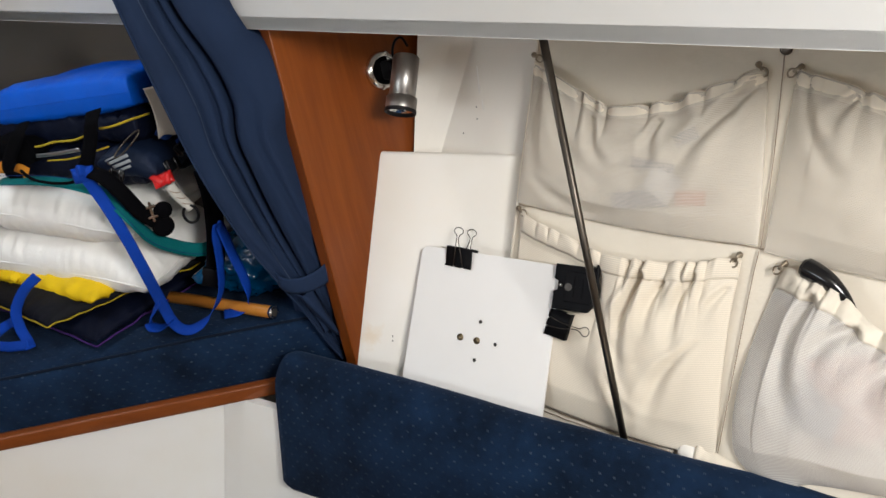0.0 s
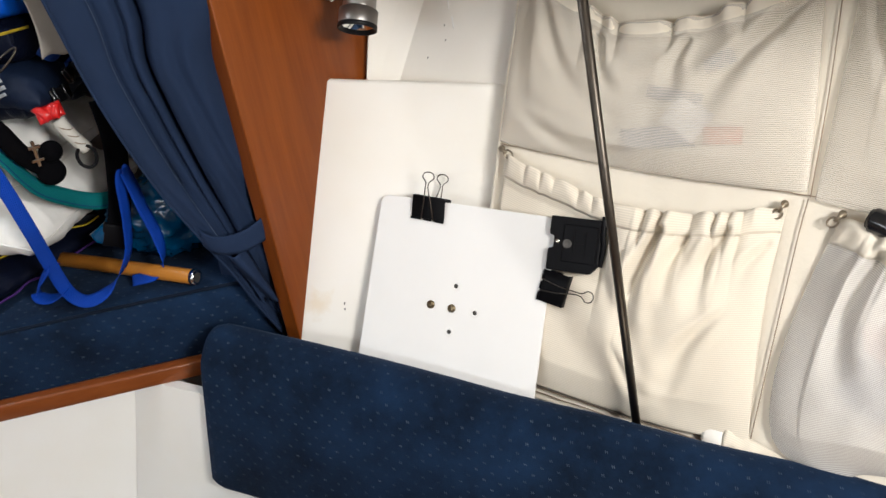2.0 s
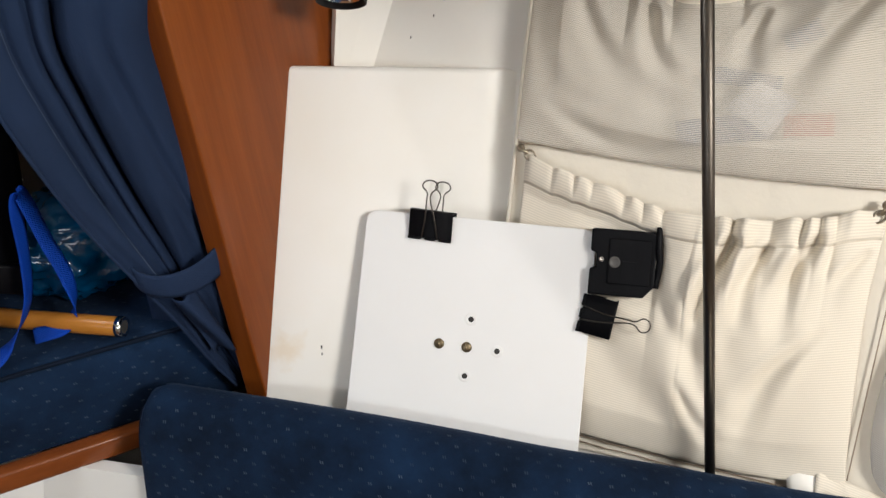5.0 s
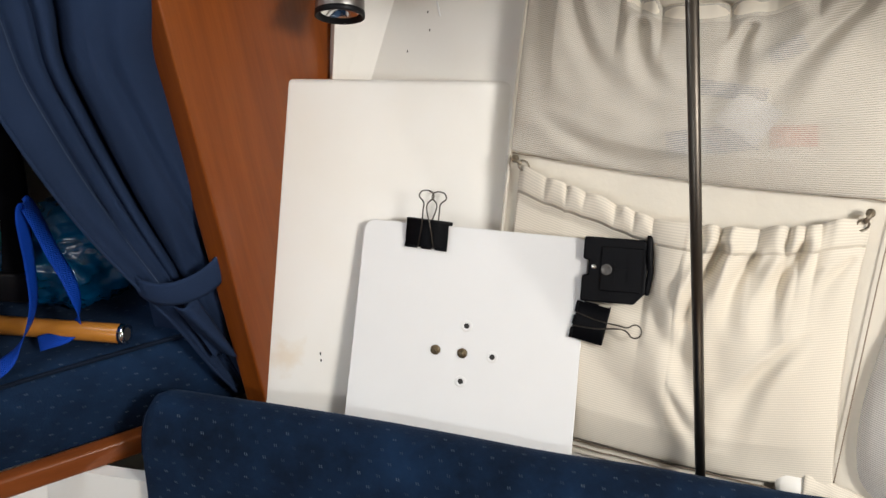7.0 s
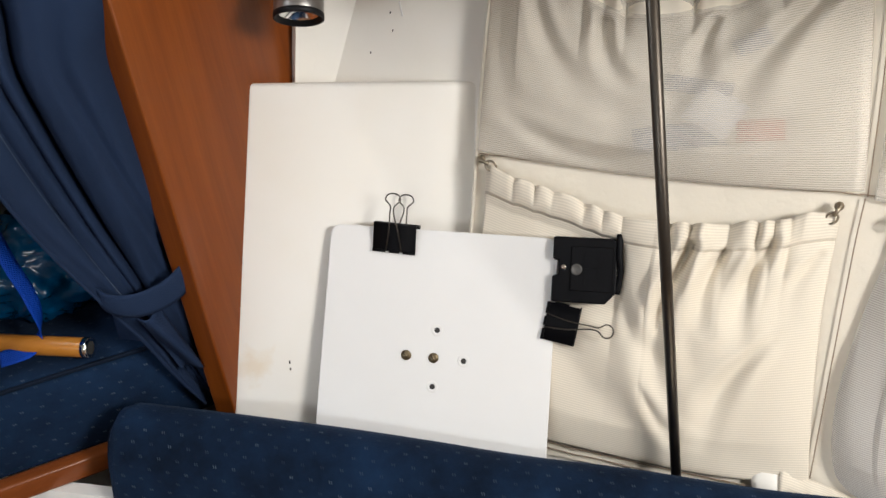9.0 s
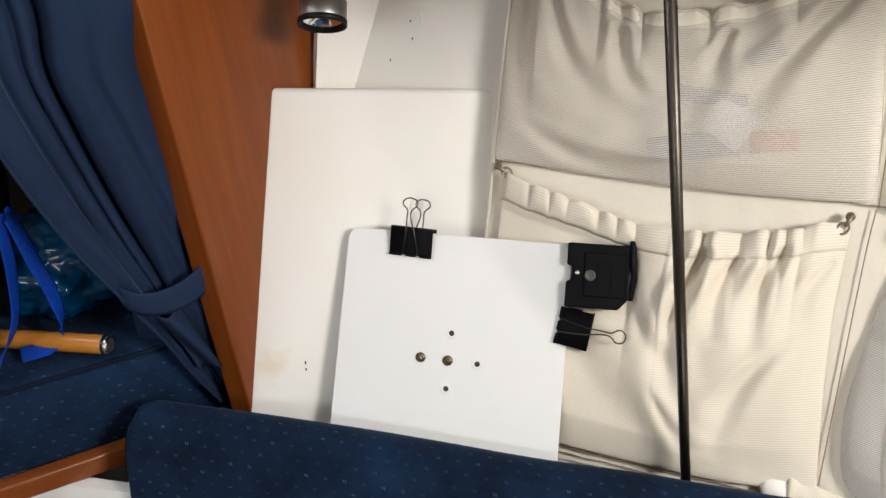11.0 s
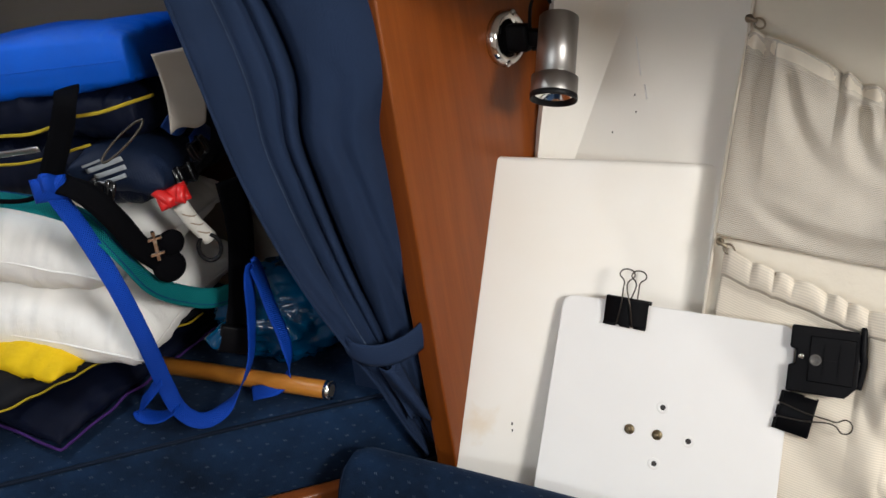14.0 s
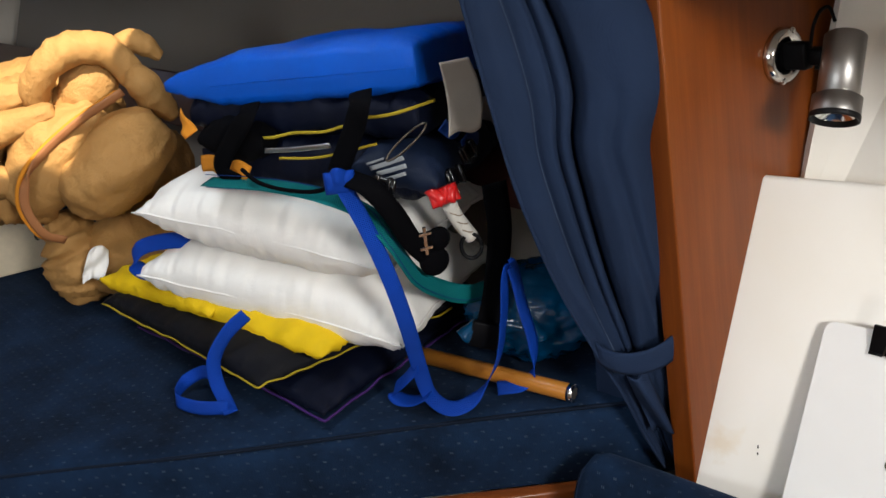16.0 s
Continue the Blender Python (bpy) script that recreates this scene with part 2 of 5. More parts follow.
INSIDERED = plain("red_packet", (0.50, 0.12, 0.06), 0.5)
INSIDEWHITE = plain("white_packet", (0.62, 0.63, 0.68), 0.5)


# ---- mesh helpers ----
def mesh_of(name, bm, mat, smooth=True):
    me = bpy.data.meshes.new(name)
    for f in bm.faces:
        f.smooth = smooth
    bm.to_mesh(me)
    bm.free()
    me.materials.append(mat)
    return me


def part(name, bm, mat, parent, label="", smooth=True):
    ob = new(name, mesh_of(name, bm, mat, smooth))
    if parent is not None:
        ob.parent = parent
    return tagged(ob, label)


def thing(name, label, category, m=None, group="", kind=""):
    ob = new(name)
    ob.empty_display_size = 0.05
    if m is not None:
        ob.matrix_world = m
    return tagged(ob, label, category, group, kind)


def solid(name, bm, mat, label, category, m=None, kind="", smooth=True, group=""):
    ob = new(name, mesh_of(name, bm, mat, smooth))
    if m is not None:
        ob.matrix_world = m
    return tagged(ob, label, category, group, kind)


def axes(o, u, v, n):
    return Matrix(((u[0], v[0], n[0], o[0]), (u[1], v[1], n[1], o[1]), (u[2], v[2], n[2], o[2]), (0, 0, 0, 1)))


def plane_at(o, n):
    n = Vector(n).normalized()
    u = Vector((-n.y, n.x, 0)).normalized()
    return axes(o, u, n.cross(u), n)


def box(sx, sy, sz, bevel=0.0, seg=2, at=(0, 0, 0), turn=None):
    bm = bmesh.new()
    bmesh.ops.create_cube(bm, size=1, matrix=Matrix.Diagonal((sx, sy, sz, 1)))
    if bevel:
        bmesh.ops.bevel(bm, geom=bm.edges[:], offset=bevel, segments=seg, profile=0.5, affect="EDGES")
    m = Matrix.Translation(at)
    if turn is not None:
        m = m @ turn
    bm.transform(m)
    return bm


def prism(points, depth, bevel=0.0, seg=2):
    """A flat outline in x, y, thickened from z = 0 down to z = -depth."""
    bm = bmesh.new()
    lo = [bm.verts.new((x, y, -depth)) for x, y in points]
    hi = [bm.verts.new((x, y, 0)) for x, y in points]
    bm.faces.new(hi)
    bm.faces.new(lo[::-1])
    for i in range(len(points)):
        j = (i + 1) % len(points)
        bm.faces.new((lo[i], lo[j], hi[j], hi[i]))
    bmesh.ops.recalc_face_normals(bm, faces=bm.faces[:])
    if bevel:
        bmesh.ops.bevel(bm, geom=bm.edges[:], offset=bevel, segments=seg, profile=0.5, affect="EDGES")
    return bm


def slab(corners, thick):
    """A flat panel through four corners, thickened away from its front."""
    c = [Vector(p) for p in corners]
    n = (c[1] - c[0]).cross(c[3] - c[0]).normalized()
    bm = bmesh.new()
    a = [bm.verts.new(p) for p in c]
    b = [bm.verts.new(p - n * thick) for p in c]
    bm.faces.new(a)
    bm.faces.new(b[::-1])
    for i in range(4):
        j = (i + 1) % 4
        bm.faces.new((a[i], b[i], b[j], a[j]))
    bmesh.ops.recalc_face_normals(bm, faces=bm.faces[:])
    return bm


def sheet(fn, nu, nv, lu=1.0, lv=1.0, thick=0.0, wrap=False):
    """A surface fn(s, t), s and t from 0 to 1, with a UV map in metres."""
    bm = bmesh.new()
    uv = bm.loops.layers.uv.new("UVMap")
    vs = [[bm.verts.new(fn(i / nu, j / nv)) for i in range(nu + (0 if wrap else 1))] for j in range(nv + 1)]
    for j in range(nv):
        for i in range(nu):
            k = (i + 1) % nu if wrap else i + 1
            f = bm.faces.new((vs[j][i], vs[j][k], vs[j + 1][k], vs[j + 1][i]))
            for loop, (a, b) in zip(f.loops, ((i, j), (i + 1, j), (i + 1, j + 1), (i, j + 1))):
                loop[uv].uv = (a / nu * lu, b / nv * lv)
    if thick:
        bmesh.ops.recalc_face_normals(bm, faces=bm.faces[:])
        bmesh.ops.solidify(bm, geom=bm.faces[:], thickness=thick)
    return bm


def smooth_path(points, steps=8):
    """A Catmull-Rom curve through the points."""
    p = [Vector(q) for q in points]
    p = [p[0] * 2 - p[1]] + p + [p[-1] * 2 - p[-2]]
    out = []
    for i in range(1, len(p) - 2):
        for k in range(steps):
            t = k / steps
            a, b, c, d = p[i - 1], p[i], p[i + 1], p[i + 2]
            out.append(0.5 * (2 * b + (c - a) * t + (2 * a - 5 * b + 4 * c - d) * t * t + (3 * b - a - 3 * c + d) * t ** 3))
    return out + [p[-2]]


def tube(points, r, sides=10, steps=8, curve=True, caps=True):
    path = smooth_path(points, steps) if curve else [Vector(q) for q in points]
    bm = bmesh.new()
    uv = bm.loops.layers.uv.new("UVMap")
    rings, side, run = [], None, [0.0]
    for i, q in enumerate(path):
        tan = (path[min(i + 1, len(path) - 1)] - path[max(i - 1, 0)]).normalized()
        if side is None:
            side = tan.orthogonal().normalized()
        side = (side - tan * side.dot(tan)).normalized()
        up = tan.cross(side)
        rr = r(i / (len(path) - 1)) if callable(r) else r
        rings.append([bm.verts.new(q + (side * math.cos(a) + up * math.sin(a)) * rr) for a in (math.tau * k / sides for k in range(sides))])
        if i:
            run.append(run[-1] + (q - path[i - 1]).length)
    for i in range(len(rings) - 1):
        for k in range(sides):
            l = (k + 1) % sides
            f = bm.faces.new((rings[i][k], rings[i][l], rings[i + 1][l], rings[i + 1][k]))
            for loop, (a, b) in zip(f.loops, ((k, i), (k + 1, i), (k + 1, i + 1), (k, i + 1))):
                loop[uv].uv = (a * 0.004, run[b])
    if caps:
        bm.faces.new(rings[0][::-1])
        bm.faces.new(rings[-1])
    return bm


def ribbon(points, width, across, thick=0.0016, steps=8, twist=0.0):
    """A webbing strap along a curve; across is the way its width lies."""
    path = smooth_path(points, steps)
    bm = bmesh.new()
    uv = bm.loops.layers.uv.new("UVMap")
    rows, run = [], 0.0
    for i, q in enumerate(path):
        tan = (path[min(i + 1, len(path) - 1)] - path[max(i - 1, 0)]).normalized()
        a = Vector(across(i / (len(path) - 1)) if callable(across) else across)
        a = (a - tan * a.dot(tan)).normalized()
        nn = tan.cross(a)
        if i:
            run += (q - path[i - 1]).length
        rows.append(([bm.verts.new(q + a * width * e + nn * thick * (0.5 - 0.35 * abs(e * 2) ** 6) * sgn) for sgn, es in ((1, (-0.5, -0.25, 0, 0.25, 0.5)), (-1, (0.5, 0.25, 0, -0.25, -0.5))) for e in es], run))
    n = 10
    for (ra, ua), (rb, ub) in zip(rows, rows[1:]):
        for k in range(n):
            l = (k + 1) % n
            f = bm.faces.new((ra[k], ra[l], rb[l], rb[k]))
            for loop, c in zip(f.loops, ((k, ua), (k + 1, ua), (k + 1, ub), (k, ub))):
                loop[uv].uv = (c[0] * width / 4, c[1])
    bm.faces.new(rows[0][0][::-1])
    bm.faces.new(rows[-1][0])
    bmesh.ops.recalc_face_normals(bm, faces=bm.faces[:])
    return bm


def lathe(profile, sides=32):
    """Turned about z, from (radius, height) pairs."""
    bm = bmesh.new()
    rings = []
    for r, z in profile:
        rings.append([bm.verts.new((r * math.cos(a), r * math.sin(a), z)) for a in (math.tau * k / sides for k in range(sides))] if r > 1e-6 else [bm.verts.new((0, 0, z))])
    for a, b in zip(rings, rings[1:]):
        for k in range(sides):
            l = (k + 1) % sides
            if len(a) == 1 and len(b) > 1:
                bm.faces.new((a[0], b[l], b[k]))
            elif len(b) == 1 and len(a) > 1:
                bm.faces.new((a[k], a[l], b[0]))
            elif len(a) > 1:
                bm.faces.new((a[k], a[l], b[l], b[k]))
    bmesh.ops.recalc_face_normals(bm, faces=bm.faces[:])
    return bm


def cushion(lx, ly, lz, power=4.0, pinch=0.0, wob=0.0, seed=0.0, nu=44, nv=32, edge=0.0):
    """A soft closed form: a rounded slab whose rim is pinched like a pillow's."""
    bm = bmesh.new()
    uv = bm.loops.layers.uv.new("UVMap")

    def height(s, t):
        a, b = abs(2 * s - 1), abs(2 * t - 1)
        return max(0.0, (1 - a ** power)) ** 0.5 * max(0.0, (1 - b ** power)) ** 0.5

    def place(s, t, side):
        x, y = (s - 0.5), (t - 0.5)
        a, b = abs(2 * x), abs(2 * y)
        px = x * lx * (1 - pinch * (1 - b * b) * a ** 3)
        py = y * ly * (1 - pinch * (1 - a * a) * b ** 3)
        h = edge + (lz / 2 - edge) * height(s, t)
        w = noise.noise(Vector((px * 6 + seed, py * 6, side * 3.1 + seed))) * wob + noise.noise(Vector((px * 22 + seed, py * 22, side * 2.3))) * wob * 0.4
        z = side * h + w * (0.35 + 0.65 * height(s, t))
        return (px, py, z)

    rim = {}
    grids = {}
    for side in (1, -1):
        g = []
        for j in range(nv + 1):
            r = []
            for i in range(nu + 1):
                on_rim = i in (0, nu) or j in (0, nv)
                if on_rim and not edge and (i, j) in rim:
                    r.append(rim[i, j])
                    continue
                v = bm.verts.new(place(i / nu, j / nv, side))
                if on_rim and not edge:
                    rim[i, j] = v
                r.append(v)
            g.append(r)
        grids[side] = g
        for j in range(nv):
            for i in range(nu):
                q = (g[j][i], g[j][i + 1], g[j + 1][i + 1], g[j + 1][i])
                f = bm.faces.new(q if side > 0 else q[::-1])
                idx = ((i, j), (i + 1, j), (i + 1, j + 1), (i, j + 1))
                for loop, (a, b) in zip(f.loops, idx if side > 0 else idx[::-1]):
                    loop[uv].uv = (a / nu * lx, b / nv * ly)
    if edge:
        loop_ij = [(i, 0) for i in range(nu)] + [(nu, j) for j in range(nv)] + [(i, nv) for i in range(nu, 0, -1)] + [(0, j) for j in range(nv, 0, -1)]
        for k, (i, j) in enumerate(loop_ij):
            i2, j2 = loop_ij[(k + 1) % len(loop_ij)]
            f = bm.faces.new((grids[-1][j][i], grids[-1][j2][i2], grids[1][j2][i2], grids[1][j][i]))
            for loop, c in zip(f.loops, ((k, 0), (k + 1, 0), (k + 1, 1), (k, 1))):
                loop[uv].uv = (c[0] * 0.01, c[1] * edge * 2)
    bmesh.ops.recalc_face_normals(bm, faces=bm.faces[:])
    return bm


def joined(*parts):
    """One mesh out of several."""
    me = bpy.data.meshes.new("tmp")
    out = bmesh.new()
    for b in parts:
        b.to_mesh(me)
        b.free()
        out.from_mesh(me)
    bpy.data.meshes.remove(me)
    return out


def moved(bm, m):
    bm.transform(m)
    return bm


# ---- the place: main planes ----
HULL = plane_at((0.352, 1.199, 0.944), (-0.566, -0.722, 0.397))      # topsides lining, leaning outboard
BULK = plane_at((-0.232, 1.541, 0.938), (0.663, -0.743, 0.095))      # wooden bulkhead
BOX = plane_at((-0.197, 1.585, 1.047), (-0.226, -0.893, 0.388))      # moulded white casing
BOARD = plane_at((-0.134, 1.484, 0.893), (-0.437, -0.755, 0.489))    # leaning white plate
HU = Vector((0.787, -0.617, 0))                                      # along the hull, towards the stern
HN = Vector((-0.617, -0.787, 0))                                     # inboard
BERTH_Z = 0.76
U = Vector((0.988, 0.155, 0))                                        # along the berth's front edge
D = Vector((-0.155, 0.988, 0))                                       # away from the viewer, over the berth
PILE_O = Vector((-0.75, 1.47, BERTH_Z))


def pile(u, d, v):
    """A place on the berth: along its edge, in from the edge, above the cushion."""
    return PILE_O + U * u + D * d + Vector((0, 0, v))


def hull(u, v, w=0.0):
    return HULL @ Vector((u, v, w))


def build_setting():
    # hull lining behind the pockets and on past the bulkhead
    solid("wall_hull", moved(prism(((-0.402, -0.60), (1.9, -0.60), (1.9, 0.60), (-0.404, 0.60)), 0.03), HULL @ pose(0, 0, -0.012)), WHITE, "cream-white moulded hull side lining", "wall", kind="structure", smooth=False)
    # darker copy of the lining; the dim compartment's shade is in the colour
    solid("wall_hull_forward", moved(prism(((-3.4, -0.75), (-0.70, -0.75), (-0.70, 0.62), (-3.4, 0.62)), 0.03), HULL @ pose(0, 0, -0.030)), SHADED_LINING, "off-white hull side above the berth, shade put into its colour", "wall", kind="structure", smooth=False)
    solid("wall_hull_recess", moved(prism(((-0.66, -0.1), (-0.40, -0.1), (-0.40, 0.60), (-0.66, 0.60)), 0.03), HULL @ pose(0, 0, -0.030)), WHITE, "white moulded hull side above the casing", "wall", kind="structure", smooth=False)
    recess = bpy.data.objects["wall_hull_recess"]
    for a, b, r in (((-0.546, 0.264), (-0.532, 0.214), 0.0009), ((-0.525, 0.203), (-0.519, 0.185), 0.0012)):
        part("pale_line", tube([hull(*a, -0.0298), hull(*b, -0.0298)], r, 5, 1, curve=False), PLATE, recess, "thin pale line")
    for u, v in ((-0.536, 0.189), (-0.531, 0.167), (-0.559, 0.138)):
        part("speck", moved(box(0.0014, 0.003, 0.0006), HULL @ pose(u, v, -0.0298)), INK, recess, "small dark speck")
    # return between bulkhead and hull above the casing
    solid("wall_return", slab(((-0.155, 1.606, 0.93), (-0.05, 1.612, 0.93), (0.04, 1.700, 1.42), (-0.065, 1.684, 1.42)), 0.02), WHITE, "narrow white moulded return beside the bulkhead", "wall", kind="structure", smooth=False)
    # moulded casing under the return, with its soft edges
    outline = ((-0.003, 0.007), (-0.094, -0.56), (0.242, -0.56), (0.272, -0.20), (0.284, -0.013))
    solid("casing", prism(outline, 0.13, 0.007, 3), BOXWHITE, "white moulded casing with rounded edges and a faint yellow stain", "casing", BOX, kind="structure")
    for k, (x, y, h) in enumerate(((0.011, -0.345, 0.004), (0.011, -0.354, 0.003))):
        part("speck", box(0.0016, h, 0.0006, at=(x, y, 0.0003)), INK, bpy.data.objects["casing"], "small dark speck")
    # bulkhead of varnished wood, its end grain edge showing in the opening
    solid("bulkhead", prism(((-0.116, -0.80), (0.42, -0.80), (0.42, 0.62), (-0.104, 0.62)), 0.036, 0.0025, 2), WOOD, "varnished reddish-brown wooden bulkhead panel", "bulkhead", BULK, kind="structure", smooth=False)
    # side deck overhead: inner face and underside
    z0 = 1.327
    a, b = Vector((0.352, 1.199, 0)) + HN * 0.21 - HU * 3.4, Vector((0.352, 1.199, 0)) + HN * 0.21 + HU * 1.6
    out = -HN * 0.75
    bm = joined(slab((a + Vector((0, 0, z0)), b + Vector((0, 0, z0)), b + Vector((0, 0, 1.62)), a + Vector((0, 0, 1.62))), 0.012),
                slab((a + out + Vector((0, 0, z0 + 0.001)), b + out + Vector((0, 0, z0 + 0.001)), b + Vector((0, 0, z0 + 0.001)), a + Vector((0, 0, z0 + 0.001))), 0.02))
    solid("ceiling_side_deck", bm, DIMMED_WHITE, "white edge of the side deck overhead", "ceiling", kind="structure", smooth=False)
    # berth front: teak fiddle, white panel, ledge round the seat
    p, q = pile(-0.95, -0.025, -0.149), pile(0.33, -0.025, -0.149)
    c = (p + q) / 2
    rail = box((q - p).length, 0.022, 0.030, 0.004, 2)
    solid("trim", moved(rail, axes(c + Vector((0, 0, 0.015)), U, D, (0, 0, 1))), WOODTRIM, "varnished teak fiddle along the berth front", "trim", kind="structure")
    f0, f1 = pile(-0.95, 0.0, -0.76), pile(0.165, 0.0, -0.76)
    solid("wall_berth_front", slab((f0, f1, f1 + Vector((0, 0, 0.63)), f0 + Vector((0, 0, 0.63))), 0.02), GREYWHITE, "white moulded front of the berth", "wall", kind="structure", smooth=False)
    bb = box(1.85, 1.3, 0.60, 0.004, 1)
    solid("berth_base", moved(bb, axes(pile(-0.53, 0.68, -0.44), U, D, (0, 0, 1))), GREYWHITE, "white moulded base under the berth mattress", "berth base", kind="structure", smooth=False)
    along = Vector((0.866, -0.5, 0))
    # the panel leans outboard, as moulded
    g0 = f1 - D * 0.002
    g1 = g0 + along * 1.6
    lean = -U * 0.15
    solid("wall_settee_back", slab((g0 + lean, g1 + lean, g1 + Vector((0, 0, 0.613)), g0 + Vector((0, 0, 0.613))), 0.02), GREYWHITE, "white moulded panel behind the settee backrest", "wall", kind="structure", smooth=False)
    # plain unseen shell, added to close the cabin and shape its daylight
    solid("floor", box(5.2, 5.2, 0.04, at=(-0.6, 0.9, -0.02)), SOLE, "teak cabin sole", "floor", kind="structure", smooth=False)
    bm = joined(box(5.2, 2.0, 0.04, at=(-0.6, -0.9 - 1.0, 2.02)), box(1.7, 0.9, 0.04, at=(-2.35, -0.45, 2.02)), box(1.6, 0.9, 0.04, at=(2.0, -0.45, 2.02)),
                box(0.5, 0.9, 0.04, at=(0.12, -0.45, 2.02)), box(1.4, 0.9, 0.04, at=(-0.8, -0.45, 2.02)))
    # roof with the companionway (astern) and the forehatch cut out
    hx, hy, hr = FOREHATCH
    bm2 = joined(box(5.2, hy - hr, 0.04, at=(-0.6, (hy - hr) / 2, 2.02)), box(5.2, 3.5 - hy - hr, 0.04, at=(-0.6, (3.5 + hy + hr) / 2, 2.02)),
                 box(hx - hr + 3.2, 2 * hr, 0.04, at=((hx - hr - 3.2) / 2, hy, 2.02)), box(2.0 - hx - hr, 2 * hr, 0.04, at=((2.0 + hx + hr) / 2, hy, 2.02)))
    solid("ceiling", joined(bm, bm2), HEADLINER, "off-white cabin headliner", "ceiling", kind="structure", smooth=False)
    solid("wall_aft", box(5.2, 0.04, 2.1, at=(-0.6, -1.72, 1.0)), WHITE, "white aft cabin wall", "wall", kind="structure", smooth=False)
    # the long slot in this out-of-view side is added for sky light
    solid("wall_far_side", joined(box(0.04, 5.2, 1.5, at=(-3.2, 0.9, 0.75)), box(0.04, 5.2, 0.3, at=(-3.2, 0.9, 1.9))), HEADLINER, "unseen off-white far cabin side with an added long opening", "wall", kind="structure", smooth=False)
    solid("wall_forward", box(5.2, 0.04, 2.1, at=(-0.6, 3.5, 1.0)), HEADLINER, "off-white forward wall", "wall", kind="structure", smooth=False)
    solid("wall_stern_side", box(0.04, 5.2, 2.1, at=(2.0, 0.9, 1.0)), WHITE, "white cabin side", "wall", kind="structure", smooth=False)
    # dark shelf rail along the hull above the berth
    solid("trim_shelf", moved(box(2.6, 0.13, 0.02, 0.004), HULL @ pose(-2.35, 0.03, 0.02)), MAROON, "dark mahogany shelf rail on the hull side", "trim", kind="structure")


FOREHATCH = (-1.02, 1.36, 0.20)
build_setting()


# ---- upholstery ----
def bolster(length, height, thick, r_top):
    """Backrest section: straight front, generously rounded top, run along x."""
    sec = [(-thick / 2, 0.02), (-thick / 2, height - r_top)]
    for k in range(1, 10):
        a = math.pi - math.pi * k / 10
        sec.append((thick / 2 * math.cos(a), height - r_top + r_top * math.sin(a)))
    sec += [(thick / 2, height - r_top), (thick / 2, 0.02), (thick / 2 - 0.015, 0.0), (-thick / 2 + 0.015, 0.0)]
    return sec


def build_backrest():
    a = Vector((-0.462, 1.436, 0.0))
    along = Vector((0.866, -0.5, 0))
    back = Vector((0.5, 0.866, 0))
    L, H, T = 1.7, 0.27, 0.085
    sec = bolster(L, H, T, 0.045)
    n = len(sec)
    steps = 120

    def at(i, k):
        s = i / steps
        x = L * s
        e = min(1.0, x / 0.035)
        ease = math.sqrt(max(0.0, 1 - (1 - e) ** 2))
        y, z = sec[k]
        y = y * (0.35 + 0.65 * ease)
        zt = z - (1 - ease) * 0.03 * (1 if z > H * 0.5 else -0.6)
        puff = 0.006 * math.sin(math.pi * z / H) * (-1 if y < 0 else 1)
        w = noise.noise(Vector((x * 5, z * 9, y * 4))) * 0.004
        lean = (zt - 0.1) * 0.22
        return a + along * x + back * (y + puff + w + lean) + Vector((0, 0, BACK_Z + zt - 0.058 * x + w))

    bm = bmesh.new()
    uv = bm.loops.layers.uv.new("UVMap")
    run = [0.0]
    for k in range(1, n + 1):
        run.append(run[-1] + (Vector(sec[k % n]) - Vector(sec[k - 1])).length)
    vs = [[bm.verts.new(at(i, k)) for k in range(n)] for i in range(steps + 1)]
    for i in range(steps):
        for k in range(n):
            l = (k + 1) % n
            f = bm.faces.new((vs[i][k], vs[i + 1][k], vs[i + 1][l], vs[i][l]))
            for loop, (p, q) in zip(f.loops, ((i, k), (i + 1, k), (i + 1, k + 1), (i, k + 1))):
                loop[uv].uv = (p / steps * L, run[q])
    bm.faces.new(vs[0])
    bm.faces.new(vs[-1][::-1])
    bmesh.ops.recalc_face_normals(bm, faces=bm.faces[:])
    ob = thing("backrest_cushion", "navy blue dotted velvet settee backrest with rounded top", "cushion")
    part("cover", bm, VELVET, ob)
    seam = [at(0, k) for k in range(1, n - 3)]
    part("seam", tube([p + along * 0.001 for p in seam], 0.0022, 6, 2), PIPING, ob, "dark piped end seam")


BACK_Z = 0.449
build_backrest()


